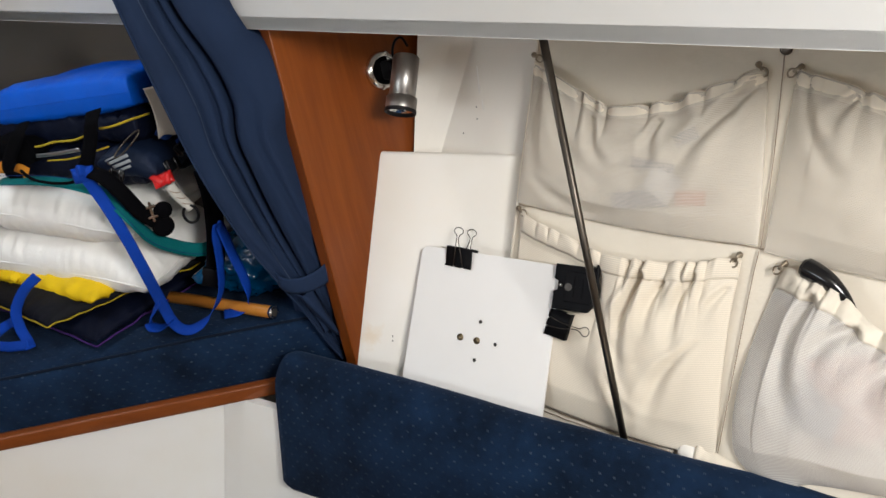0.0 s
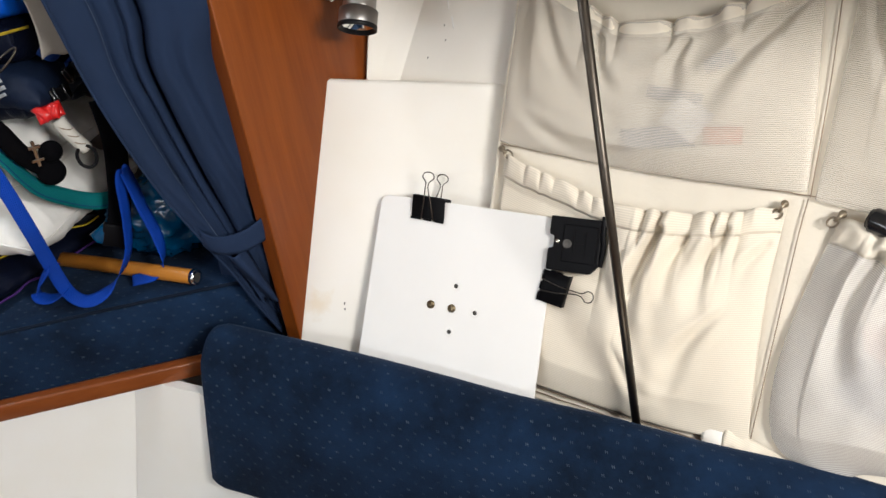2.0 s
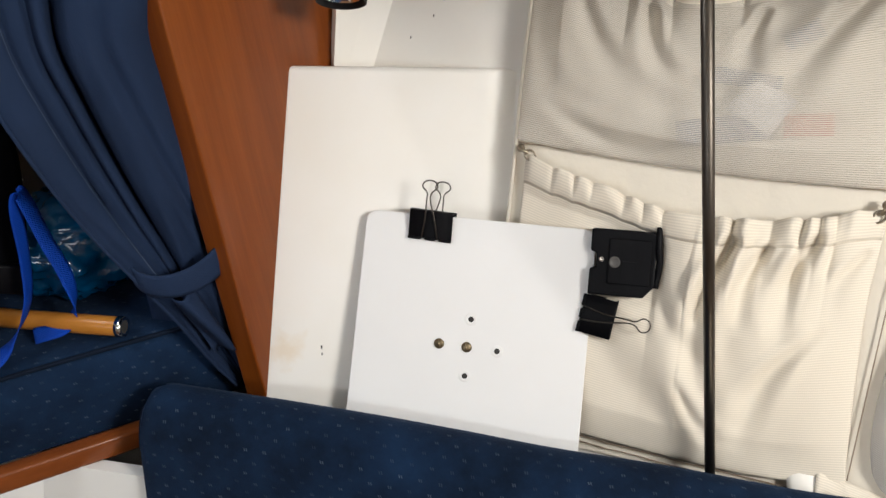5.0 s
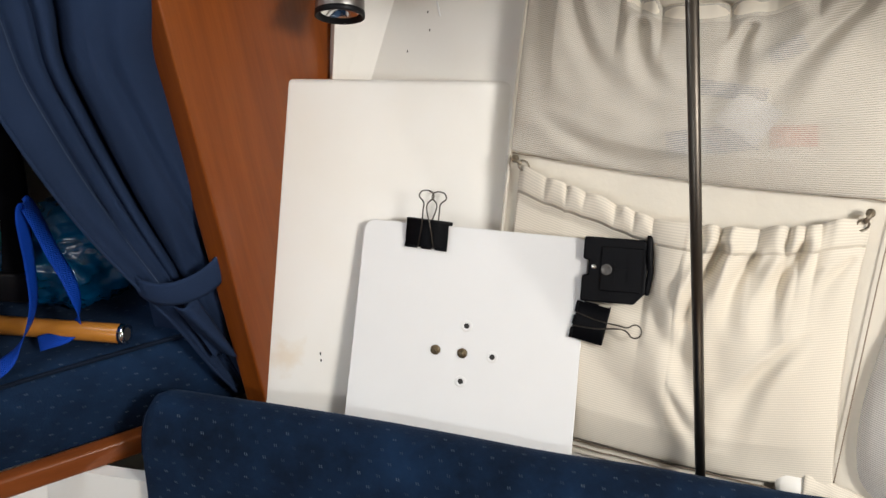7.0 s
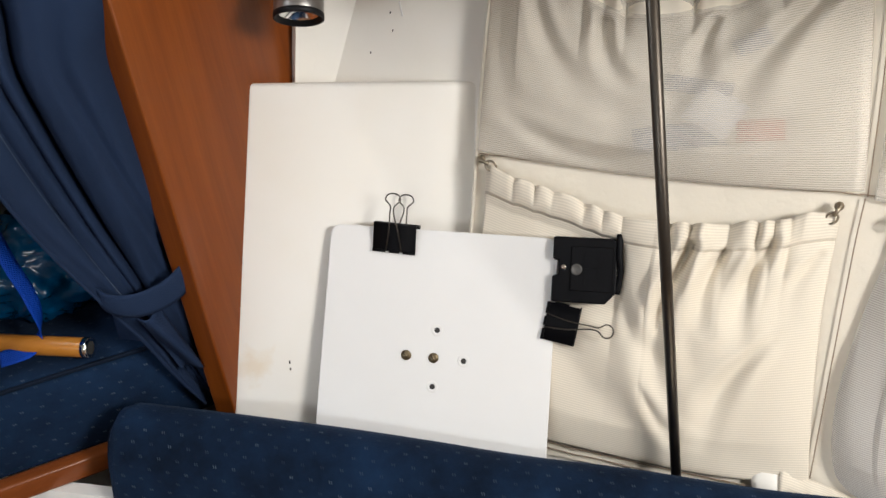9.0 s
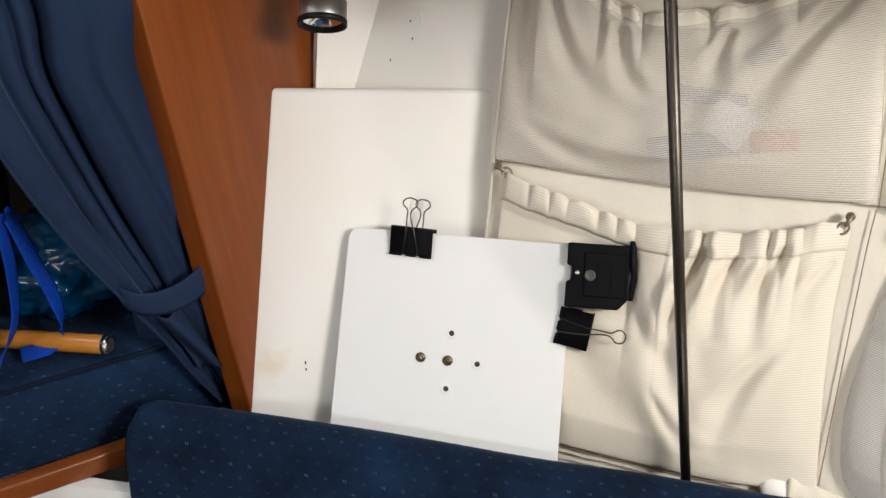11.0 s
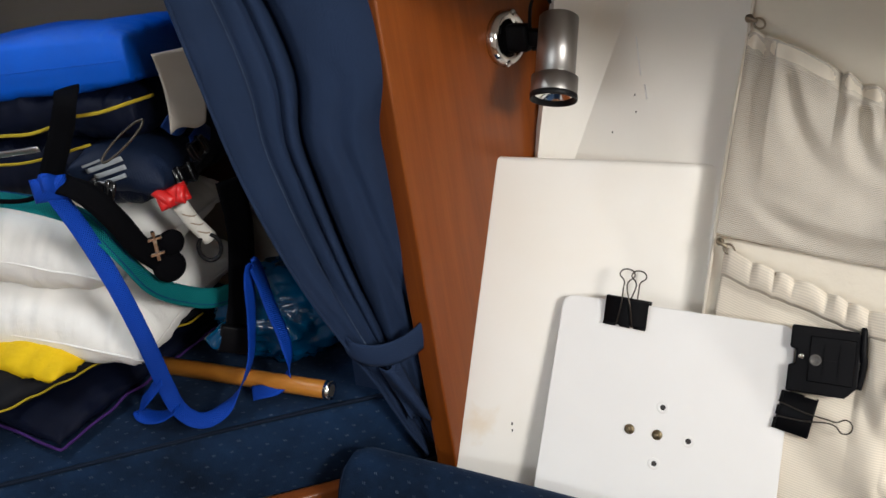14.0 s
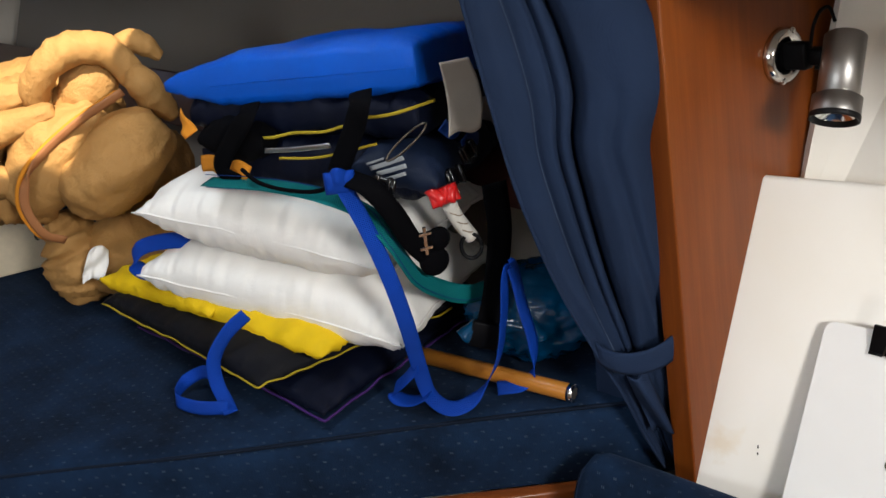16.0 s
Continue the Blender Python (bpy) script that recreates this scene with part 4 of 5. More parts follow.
def build_pockets():
    ob = thing("wall_pockets", "cream canvas wall organiser with gathered net pockets on the hull side", "organiser")
    back = prism(((-0.397, -0.335), (0.62, -0.335), (0.66, 0.345), (-0.401, 0.345)), 0.004)
    part("backing", moved(back, HULL @ pose(0, 0, -0.004)), CREAM, ob, smooth=False)
    build_pocket(ob, "pocket", ((0.0, -0.396), (0.30, -0.396)), ((0.0, 0.034), (0.10, 0.026), (0.30, 0.004)),
                 ((-0.396, 0.270), (-0.335, 0.249), (-0.285, 0.226), (-0.222, 0.206), (-0.128, 0.226), (-0.043, 0.260), (0.004, 0.282)), ((-0.396, 0.030), (-0.16, 0.022), (0.034, 0.026)), 0.036, 0.016,
                 ((0.05, 0.95, 0.10, 0.18, 0.024, 0.012), (0.96, 0.92, 0.64, 0.30, 0.024, 0.012), (0.34, 0.84, 0.42, 0.46, 0.013, 0.009), (0.14, 0.86, 0.30, 0.40, 0.013, 0.010), (0.62, 0.85, 0.60, 0.50, 0.010, 0.008), (0.06, 0.22, 0.50, 0.07, 0.010, 0.012)), NET, CREAM, 1.0, 9, 0.004)
    build_pocket(ob, "pocket", ((0.0, 0.042), (0.30, 0.048)), ((0.0, 0.50), (0.30, 0.50)),
                 ((0.048, 0.280), (0.090, 0.272), (0.15, 0.256), (0.27, 0.225), (0.40, 0.255), (0.50, 0.285)), ((0.042, 0.018), (0.50, 0.0)), 0.036, 0.016,
                 ((0.04, 0.92, 0.22, 0.45, 0.018, 0.010), (0.20, 0.95, 0.14, 0.62, 0.013, 0.008), (0.95, 0.90, 0.66, 0.4, 0.018, 0.011)), NET, CREAM, 5.0, 10, 0.004)
    build_pocket(ob, "pocket", ((-0.32, -0.382), (0.02, -0.382)), ((-0.32, 0.022), (-0.26, 0.016), (-0.11, 0.008), (0.0, 0.012)),
                 ((-0.382, 0.010), (-0.340, -0.002), (-0.285, -0.014), (-0.216, -0.031), (-0.153, -0.032), (-0.064, -0.020), (0.004, -0.001), (0.012, 0.0)), ((-0.382, -0.308), (-0.10, -0.318), (0.022, -0.306)), 0.027, 0.017,
                 ((0.63, 0.92, 0.605, 0.22, 0.022, 0.010), (0.41, 0.90, 0.585, 0.40, 0.017, 0.009), (0.84, 0.93, 0.80, 0.50, 0.015, 0.009), (0.72, 0.90, 0.69, 0.56, 0.010, 0.007), (0.52, 0.36, 0.68, 0.10, 0.010, 0.008),
                  (0.90, 0.60, 0.70, 0.10, 0.012, 0.009), (0.30, 0.85, 0.36, 0.30, 0.012, 0.009), (0.16, 0.88, 0.20, 0.40, 0.012, 0.009), (0.97, 0.85, 0.90, 0.62, 0.012, 0.008)), RIBBED, RIBBED, 9.0, 13, pressed=0.43)
    build_pocket(ob, "pocket", ((-0.325, 0.110), (-0.305, 0.062), (-0.275, 0.042), (-0.20, 0.036), (-0.10, 0.050), (0.0, 0.074)), ((-0.32, 0.45), (0.0, 0.46)),
                 ((0.074, 0.000), (0.116, -0.006), (0.18, -0.026), (0.225, -0.055), (0.30, -0.066), (0.46, 0.0)), ((0.05, -0.300), (0.13, -0.322), (0.20, -0.300), (0.45, -0.26)), 0.060, 0.015,
                 ((0.16, 0.92, 0.22, 0.30, 0.026, 0.011), (0.34, 0.92, 0.22, 0.55, 0.016, 0.009), (0.05, 0.95, 0.02, 0.50, 0.012, 0.010), (0.50, 0.90, 0.44, 0.50, 0.014, 0.010)), GREYNET, CREAM, 14.0, 9)
    # seams stitched between the rows and columns
    seams = (((-0.395, 0.026), (-0.16, 0.019), (0.033, 0.022)), ((0.033, 0.022), (0.30, 0.012), (0.60, 0.0)), ((0.036, 0.02), (0.033, 0.16), (0.024, 0.315)),
             ((0.034, 0.018), (0.030, -0.05), (0.022, -0.30)), ((-0.39, -0.312), (-0.10, -0.322), (0.45, -0.325)), ((-0.39, -0.319), (-0.10, -0.329), (0.45, -0.332)))
    for a, b, c in seams:
        run = smooth_path([(*a, 0), (*b, 0), (*c, 0)], 14)
        pts = [hull(p.x, p.y + 0.0012 * noise.noise(p * 60), 0.002) for p in run]
        part("seam", tube(pts, 0.0008, 6, 2), THREAD, ob, "fine brown stitched seam")
    edge = [hull(-0.3985 - 0.0012 * math.sin(k * 0.5), -0.33 + 0.675 * k / 24, 0.0015) for k in range(25)]
    part("bound_edge", tube(edge, 0.0022, 6, 2), CREAM, ob, "turned canvas edge")
    for u, v, turn in ((-0.392, 0.282, 60), (-0.384, 0.016, 55), (0.006, 0.002, -30), (0.072, 0.002, -45), (-0.004, 0.282, 35), (0.048, 0.283, -55)):
        build_hook(ob, u, v, turn)
    for u, v in ((-0.386, 0.325), (0.026, 0.312)):
        part("snap_button", moved(lathe(((0, 0), (0.0095, 0), (0.009, 0.003), (0.005, 0.0055), (0, 0.006)), 20), HULL @ pose(u, v, 0.002)), STEEL, ob, "grey press stud")
    part("fastener", moved(lathe(((0, 0), (0.019, 0), (0.019, 0.002), (0.013, 0.006), (0, 0.007)), 24), HULL @ pose(-0.02, -0.312, 0.006, -20, 0, 0)), WHITE, ob, "round white plastic fastener")

    def tuck(s, t):
        return hull(-0.01 + 0.10 * s, -0.335 + (0.045 - 0.028 * s) * t, 0.004 + 0.010 * math.sin(math.pi * t) + 0.006 * noise.noise(Vector((s * 7, t * 2, 3))))

    part("loose_corner", sheet(tuck, 24, 10, 0.1, 0.05, 0.001), RIBBED, ob, "rumpled canvas corner")

    # contents that show through the net
    def packet(name, u, v, w, sx, sy, sz, turn, mat, label):
        solid(name, cushion(sx, sy, sz, 5, nu=14, nv=10, wob=0.002), mat, label, "packet", HULL @ pose(u, v, w, 0, 0, turn))
    packet("packet", -0.165, 0.066, 0.010, 0.10, 0.03, 0.012, 12, INSIDEBLUE, "blue packet inside the net pocket")
    packet("packet", -0.080, 0.080, 0.012, 0.05, 0.024, 0.012, 8, INSIDERED, "red packet inside the net pocket")
    packet("packet", -0.130, 0.096, 0.012, 0.055, 0.05, 0.012, -30, INSIDEWHITE, "white packet inside the net pocket")
    packet("packet", -0.150, 0.122, 0.012, 0.075, 0.018, 0.010, -4, INSIDEBLUE, "slim blue packet inside the net pocket")
    packet("packet", -0.10, 0.172, 0.014, 0.04, 0.02, 0.010, 30, INSIDEBLUE, "small blue packet inside the net pocket")
    packet("packet", 0.19, -0.165, 0.014, 0.10, 0.13, 0.014, 20, INSIDERED, "pale red packet inside the lower net pocket")
    packet("packet", 0.16, -0.19, 0.014, 0.08, 0.08, 0.014, -20, INSIDEBLUE, "blue packet inside the lower net pocket")


build_pockets()


def build_tool():
    m = HULL @ pose(0.113, 0.006, 0.026, 0, 0, -24)
    pts = [(-0.006, 0.0, 0.0), (0.012, 0.003, 0.004), (0.035, 0.003, 0.006), (0.060, -0.003, 0.004), (0.085, -0.014, -0.002)]
    bm = tube(pts, lambda k: 0.0155 * (1 - 0.8 * k ** 2.2) if k > 0.06 else 0.0125, 14, 8)
    ob = thing("tool_handle", "glossy black curved handle sticking out of a wall pocket", "handle", m)
    part("grip", bm, plain("glossy_black", (0.008, 0.008, 0.009), 0.18), ob)


build_tool()

# ---- the pile on the berth ----
def soft_slab(c, l, r, thick, power=3.2, pinch=0.05, pucker=0.0, wob=0.01, seed=0.0, nu=70, nv=44, taper=0.0, rim=0.0, gut=0.0):
    """A stuffed form between its near corner c, its left end l and its right-hand end r, places on the berth. Returns the mesh and its middle."""
    C, L, R = pile(*c), pile(*l), pile(*r)
    X, Y = C - L, R - C
    lx, ly = X.length, Y.length
    N = X.cross(Y).normalized()
    bm = bmesh.new()
    uv = bm.loops.layers.uv.new("UVMap")

    def place(s, t, side):
        a, b = abs(2 * s - 1), abs(2 * t - 1)
        h = max(0.0, 1 - a ** power) ** 0.5 * max(0.0, 1 - b ** power) ** 0.5
        es, et = min(s, 1 - s) * lx, min(t, 1 - t) * ly
        e, run = (es, t * ly + 3) if es < et else (et, s * lx)
        tuck = math.exp(-e / 0.028)
        x = (s - 0.5) * (1 - pinch * (1 - b * b) * a ** 3)
        y = (t - 0.5) * (1 - pinch * (1 - a * a) * b ** 3)
        p = Vector((s * lx, t * ly, 0))
        w = noise.noise(p * 6 + Vector((seed, 0, side * 3.1))) + 0.45 * noise.noise(p * 17 + Vector((seed, 0, side * 2.3)))
        w -= 0.3 * noise.noise(Vector((p.x * 9 + p.y * 5, p.y * 14 - p.x * 4, seed + side))) ** 2
        z = side * (thick / 2 - rim) * h + side * rim + w * wob * (0.25 + 0.75 * h)
        if taper:
            z *= 0.22 + 0.78 * min(1.0, s / taper) ** 0.6
        z += pucker * tuck * (noise.noise(Vector((run * 60, seed, side * 1.7))) + 0.5 * noise.noise(Vector((run * 150, seed, side * 1.7))))
        z -= gut * math.exp(-((s - 0.5) / 0.2) ** 2) * (1 - tuck)
        return X * x + Y * y + N * z

    edge, grids = {}, {}
    for side in (1, -1):
        g = []
        for j in range(nv + 1):
            row = []
            for i in range(nu + 1):
                on_rim = not rim and (i in (0, nu) or j in (0, nv))
                v = edge.get((i, j)) if on_rim else None
                if v is None:
                    s, t = 0.5 - 0.5 * math.cos(math.pi * i / nu), 0.5 - 0.5 * math.cos(math.pi * j / nv)
                    v = bm.verts.new(place(0.5 * s + 0.5 * i / nu, 0.5 * t + 0.5 * j / nv, side))
                    if on_rim:
                        edge[i, j] = v
                row.append(v)
            g.append(row)
        grids[side] = g
        for j in range(nv):
            for i in range(nu):
                idx = ((i, j), (i + 1, j), (i + 1, j + 1), (i, j + 1))
                idx = idx if side > 0 else idx[::-1]
                f = bm.faces.new([g[q][p] for p, q in idx])
                for loop, (p, q) in zip(f.loops, idx):
                    loop[uv].uv = (p / nu * lx, q / nv * ly)
    if rim:
        ring = [(i, 0) for i in range(nu)] + [(nu, j) for j in range(nv)] + [(i, nv) for i in range(nu, 0, -1)] + [(0, j) for j in range(nv, 0, -1)]
        for k, (i, j) in enumerate(ring):
            i2, j2 = ring[(k + 1) % len(ring)]
            f = bm.faces.new((grids[-1][j][i], grids[-1][j2][i2], grids[1][j2][i2], grids[1][j][i]))
            for loop, (p, q) in zip(f.loops, ((k, 0), (k + 1, 0), (k + 1, 1), (k, 1))):
                loop[uv].uv = (p * 0.007, q * rim * 2)
    bmesh.ops.recalc_face_normals(bm, faces=bm.faces[:])
    return bm, C - X / 2 + Y / 2


def edge_line(c, l, r, mid, lift=0.0, wob=0.003, seed=0.0, n=26, bow=0.0):
    """Points along a slab's left front edge and right-hand edge, from l round c to r, about its middle."""
    C, L, R = pile(*c), pile(*l), pile(*r)
    pts = [L + (C - L) * (k / n) for k in range(n)] + [C + (R - C) * (k / n) for k in range(n + 1)]
    core = L + (R - C)
    out = []
    for k, p in enumerate(pts):
        q = abs(((k % n) / n) - 0.5) * 2
        away = (p - (C + core) / 2)
        away.z = 0
        out.append(p - mid + Vector((0, 0, lift + wob * noise.noise(Vector((k * 0.35, seed, 0))))) - away.normalized() * bow * (1 - q * q))
    return out


def rel(mid, *places):
    return [pile(*p) - mid for p in places]


def build_bags():
    # flat navy bag with purple piping, lowest
    c, l, r = (-0.045, 0.012, 0.022), (-0.40, 0.362, 0.026), (0.17, 0.245, 0.026)
    bm, mid = soft_slab(c, l, r, 0.044, 7, 0.02, 0.004, 0.006, 2.0, 50, 36)
    ob = thing("flat_bag", "flat navy bag with purple piping lying on the mattress", "bag", Matrix.Translation(mid))
    part("body", bm, NAVY, ob)
    part("piping", tube(edge_line(c, l, r, mid, -0.010, 0.006, 2.0, bow=0.004), 0.0022, 6, 2), PURPLE, ob, "purple piping")
    # charcoal bag with yellow flap
    c, l, r = (-0.136, 0.055, 0.055), (-0.455, 0.375, 0.066), (0.15, 0.215, 0.060)
    bm, mid = soft_slab(c, l, r, 0.052, 7, 0.02, 0.004, 0.008, 5.0, 60, 40)
    ob = thing("kit_bag", "charcoal and yellow nylon bag under the pillows", "bag", Matrix.Translation(mid))
    part("body", bm, DARKGREY, ob)
    part("piping", tube(edge_line(c, l, r, mid, -0.004, 0.006, 5.0, bow=0.004), 0.0018, 6, 2), YELLOWPIPE, ob, "thin yellow piping")
    bm, m2 = soft_slab((-0.040, 0.058, 0.084), (-0.43, 0.375, 0.094), (0.15, 0.29, 0.080), 0.056, 4.5, 0.03, 0.010, 0.010, 8.0, 60, 36)
    part("flap", moved(bm, Matrix.Translation(m2 - mid)), YELLOW, ob, "bright yellow nylon flap")
    bm, m2 = soft_slab((-0.225, 0.205, 0.098), (-0.455, 0.39, 0.095), (-0.13, 0.30, 0.10), 0.050, 4, 0.03, 0.008, 0.010, 18.0, 40, 26)
    part("gusset", moved(bm, Matrix.Translation(m2 - mid)), YELLOW, ob, "folded yellow side gusset")


build_bags()


def build_pillow(c, l, r, thick, seed, gut=0.0):
    bm, mid = soft_slab(c, l, r, thick, 3.0, 0.05, 0.0095, 0.011, seed, 110, 64, gut=gut)
    ob = thing("pillow", "white cotton pillow stacked on the bags", "pillow", Matrix.Translation(mid), group="stacked pillows")
    part("case", bm, PILLOW, ob)
    part("seam", tube(edge_line(c, l, r, mid, 0.0, 0.004, seed, bow=0.010), 0.0016, 6, 2), PILLOW, ob)


build_pillow((0.075, 0.042, 0.098), (-0.350, 0.290, 0.146), (0.230, 0.315, 0.100), 0.150, 3.3)
build_pillow((0.070, 0.048, 0.212), (-0.325, 0.275, 0.258), (0.230, 0.320, 0.205), 0.140, 11.7)


def build_jackets():
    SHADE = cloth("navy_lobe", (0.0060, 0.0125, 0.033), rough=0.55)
    c, l, r = (0.125, 0.068, 0.322), (-0.190, 0.250, 0.345), (0.250, 0.300, 0.300)
    bm, mid = soft_slab(c, l, r, 0.095, 4.5, 0.02, 0.010, 0.018, 21.0, 70, 50, rim=0.012)
    ob = thing("lifejacket", "folded navy lifejacket with yellow piping and black straps", "lifejacket", Matrix.Translation(mid), group="lifejackets")
    part("shell", bm, NAVY, ob)
    bm, m2 = soft_slab((0.150, 0.052, 0.322), (0.040, 0.095, 0.348), (0.205, 0.170, 0.315), 0.070, 3.0, 0.02, 0.004, 0.008, 22.0, 36, 30)
    part("lobe", moved(bm, Matrix.Translation(m2 - mid)), SHADE, ob, "smooth navy lobe")
    bm, m2 = soft_slab((-0.080, 0.150, 0.372), (-0.185, 0.215, 0.375), (-0.06, 0.19, 0.372), 0.060, 2.6, 0.04, 0.006, 0.010, 24.0, 30, 20)
    part("collar", moved(bm, Matrix.Translation(m2 - mid)), BLACKCLOTH, ob, "dark open collar")
    for k, (a, b, w) in enumerate((((0.066, 0.074, 0.350), (0.112, 0.047, 0.368), 0.006), ((0.074, 0.070, 0.343), (0.114, 0.045, 0.358), 0.006), ((0.082, 0.064, 0.336), (0.112, 0.044, 0.348), 0.005), ((0.062, 0.076, 0.356), (0.086, 0.060, 0.366), 0.003))):
        p, q = rel(mid, a, b)
        part("print_line", ribbon([p, (p + q) / 2 - D * 0.001, q], w, (0, 0, 1), 0.0006, 4), PRINT, ob, "illegible pale print")
    part("cord", tube(rel(mid, (-0.115, 0.150, 0.345), (-0.09, 0.122, 0.333), (-0.05, 0.100, 0.325), (-0.005, 0.074, 0.328), (0.030, 0.050, 0.350)), 0.0030, 8, 8), BLACKCLOTH, ob)
    for a, b, e in (((-0.205, 0.240, 0.410), (-0.198, 0.222, 0.400), (-0.190, 0.215, 0.385)), ((-0.190, 0.235, 0.335), (-0.165, 0.205, 0.342), (-0.148, 0.195, 0.332)), ((-0.142, 0.192, 0.325), (-0.128, 0.182, 0.338), (-0.112, 0.172, 0.330))):
        part("tab", ribbon(rel(mid, a, b, e), 0.024, Vector((0, 0, 1)) + D * 0.3, 0.003), ORANGE, ob, "orange fabric tab")
    # red pull toggle: a knotted plastic lug
    tog = joined(cushion(0.040, 0.024, 0.014, 3, wob=0.002, nu=20, nv=14), moved(cushion(0.016, 0.030, 0.015, 2.4, nu=14, nv=12), pose(-0.009, 0.003, 0.003, 0, 0, 30)), moved(cushion(0.013, 0.024, 0.015, 2.4, nu=14, nv=12), pose(0.010, -0.002, 0.004, 0, 0, -25)))
    part("toggle", moved(tog, Matrix.Translation(rel(mid, (0.157, 0.062, 0.305))[0]) @ pose(0, 0, 0, 58, -14, 12)), RED, ob, "red plastic pull toggle")
    GLOSS = plain("glossy_black_plastic", (0.004, 0.004, 0.005), 0.16, spec=0.5)
    for at, turn in (((0.176, 0.086, 0.322), (70, 0, 50)), ((0.082, 0.044, 0.335), (70, 10, -20)), ((0.196, 0.110, 0.345), (80, -15, 60))):
        bk = joined(box(0.034, 0.022, 0.007, 0.003, 2), box(0.006, 0.026, 0.010, 0.002, 2, at=(0.008, 0, 0.001)), box(0.006, 0.026, 0.010, 0.002, 2, at=(-0.009, 0, 0.001)))
        part("buckle", moved(bk, Matrix.Translation(rel(mid, at)[0]) @ pose(0, 0, 0, *turn)), GLOSS, ob, "glossy black side-release buckle")
    # second jacket on top
    c, l, r = (0.135, 0.074, 0.408), (-0.195, 0.250, 0.405), (0.262, 0.305, 0.390)
    bm, mid = soft_slab(c, l, r, 0.082, 5, 0.02, 0.010, 0.016, 31.0, 70, 50, rim=0.010)
    ob = thing("lifejacket", "dark navy lifejacket under the blue cushion", "lifejacket", Matrix.Translation(mid), group="lifejackets")
    part("shell", bm, NAVY, ob)
    for pts in (((-0.115, 0.190, 0.381), (-0.07, 0.155, 0.384), (-0.034, 0.136, 0.392), (0.010, 0.110, 0.396), (0.047, 0.088, 0.408)), ((0.070, 0.074, 0.418), (0.100, 0.056, 0.423), (0.130, 0.048, 0.430), (0.160, 0.096, 0.424))):
        part("piping", ribbon(rel(mid, *pts), 0.0042, (0, 0, 1), 0.002), YELLOWPIPE, ob, "thin yellow piping")
    part("zip", ribbon(rel(mid, (-0.092, 0.164, 0.365), (-0.04, 0.134, 0.370), (0.016, 0.104, 0.378)), 0.008, Vector((0, 0, 1)) - D * 0.3, 0.002), ZIPMETAL, ob, "shiny zip")
    part("zip", ribbon(rel(mid, (-0.060, 0.146, 0.356), (0.0, 0.110, 0.362), (0.08, 0.064, 0.385)), 0.0035, (0, 0, 1), 0.002), YELLOWPIPE, ob, "dull yellow zip edge")
    for pts, w in ((((-0.090, 0.180, 0.428), (-0.096, 0.156, 0.415), (-0.126, 0.170, 0.380), (-0.152, 0.188, 0.338), (-0.128, 0.178, 0.318)), 0.028), (((0.068, 0.085, 0.450), (0.066, 0.058, 0.438), (0.050, 0.068, 0.400), (0.020, 0.088, 0.342)), 0.030)):
        part("strap", ribbon(rel(mid, *pts), w, U - D * 0.6, 0.0024), BLACKCLOTH, ob, "black webbing strap")
    for pts in (((0.165, 0.090, 0.392), (0.180, 0.096, 0.378), (0.196, 0.118, 0.392)), ((0.190, 0.120, 0.350), (0.205, 0.140, 0.358), (0.214, 0.160, 0.345))):
        part("strap", ribbon(rel(mid, *pts), 0.018, (0, 0, 1), 0.002), BLUEDARK, ob, "blue webbing end")


build_jackets()


def build_blue_cushion():
    c, l, r = (0.140, 0.078, 0.474), (-0.225, 0.262, 0.448), (0.262, 0.330, 0.440)
    bm, mid = soft_slab(c, l, r, 0.078, 9, 0.0, 0.003, 0.008, 41.0, 90, 50, taper=0.30, rim=0.022)
    ob = thing("blue_cushion", "bright royal blue nylon cushion on top of the pile", "cushion", Matrix.Translation(mid))
    part("cover", bm, BLUE, ob)
    part("seam", tube(rel(mid, (-0.15, 0.216, 0.450), (-0.05, 0.167, 0.459), (0.05, 0.117, 0.467), (0.136, 0.074, 0.474)), 0.0010, 6, 8), BLUE, ob)
    # grey reflective patch hanging over the end
    ob2 = thing("reflective_patch", "pale grey reflective tape patch hanging from the pile", "patch")

    def at(s, t):
        bend = 0.006 * math.sin(math.pi * (1 - t)) + 0.012 * (1 - t) * (1 - 0.8 * max(0.0, 0.3 - t))
        return pile(0.170 + 0.037 * s + bend * (0.55 + 0.6 * s) - 0.004 * (1 - t), 0.056 + 0.012 * s + 0.005 * math.sin(3 * t), 0.384 + 0.096 * t + 0.004 * math.sin(6 * s) * (1 - t) + 0.006 * s * (1 - t))
    part("tape", sheet(at, 12, 18, 0.045, 0.09, 0.0014), PATCH, ob2)


build_blue_cushion()


def sway(*keys):
    """The way a strap's width lies along its run: vectors at given shares, blended."""
    def at(k):
        for (a, va), (b, vb) in zip(keys, keys[1:]):
            if k <= b:
                return va.lerp(vb, max(0.0, (k - a) / (b - a)))
        return keys[-1][1]
    return at


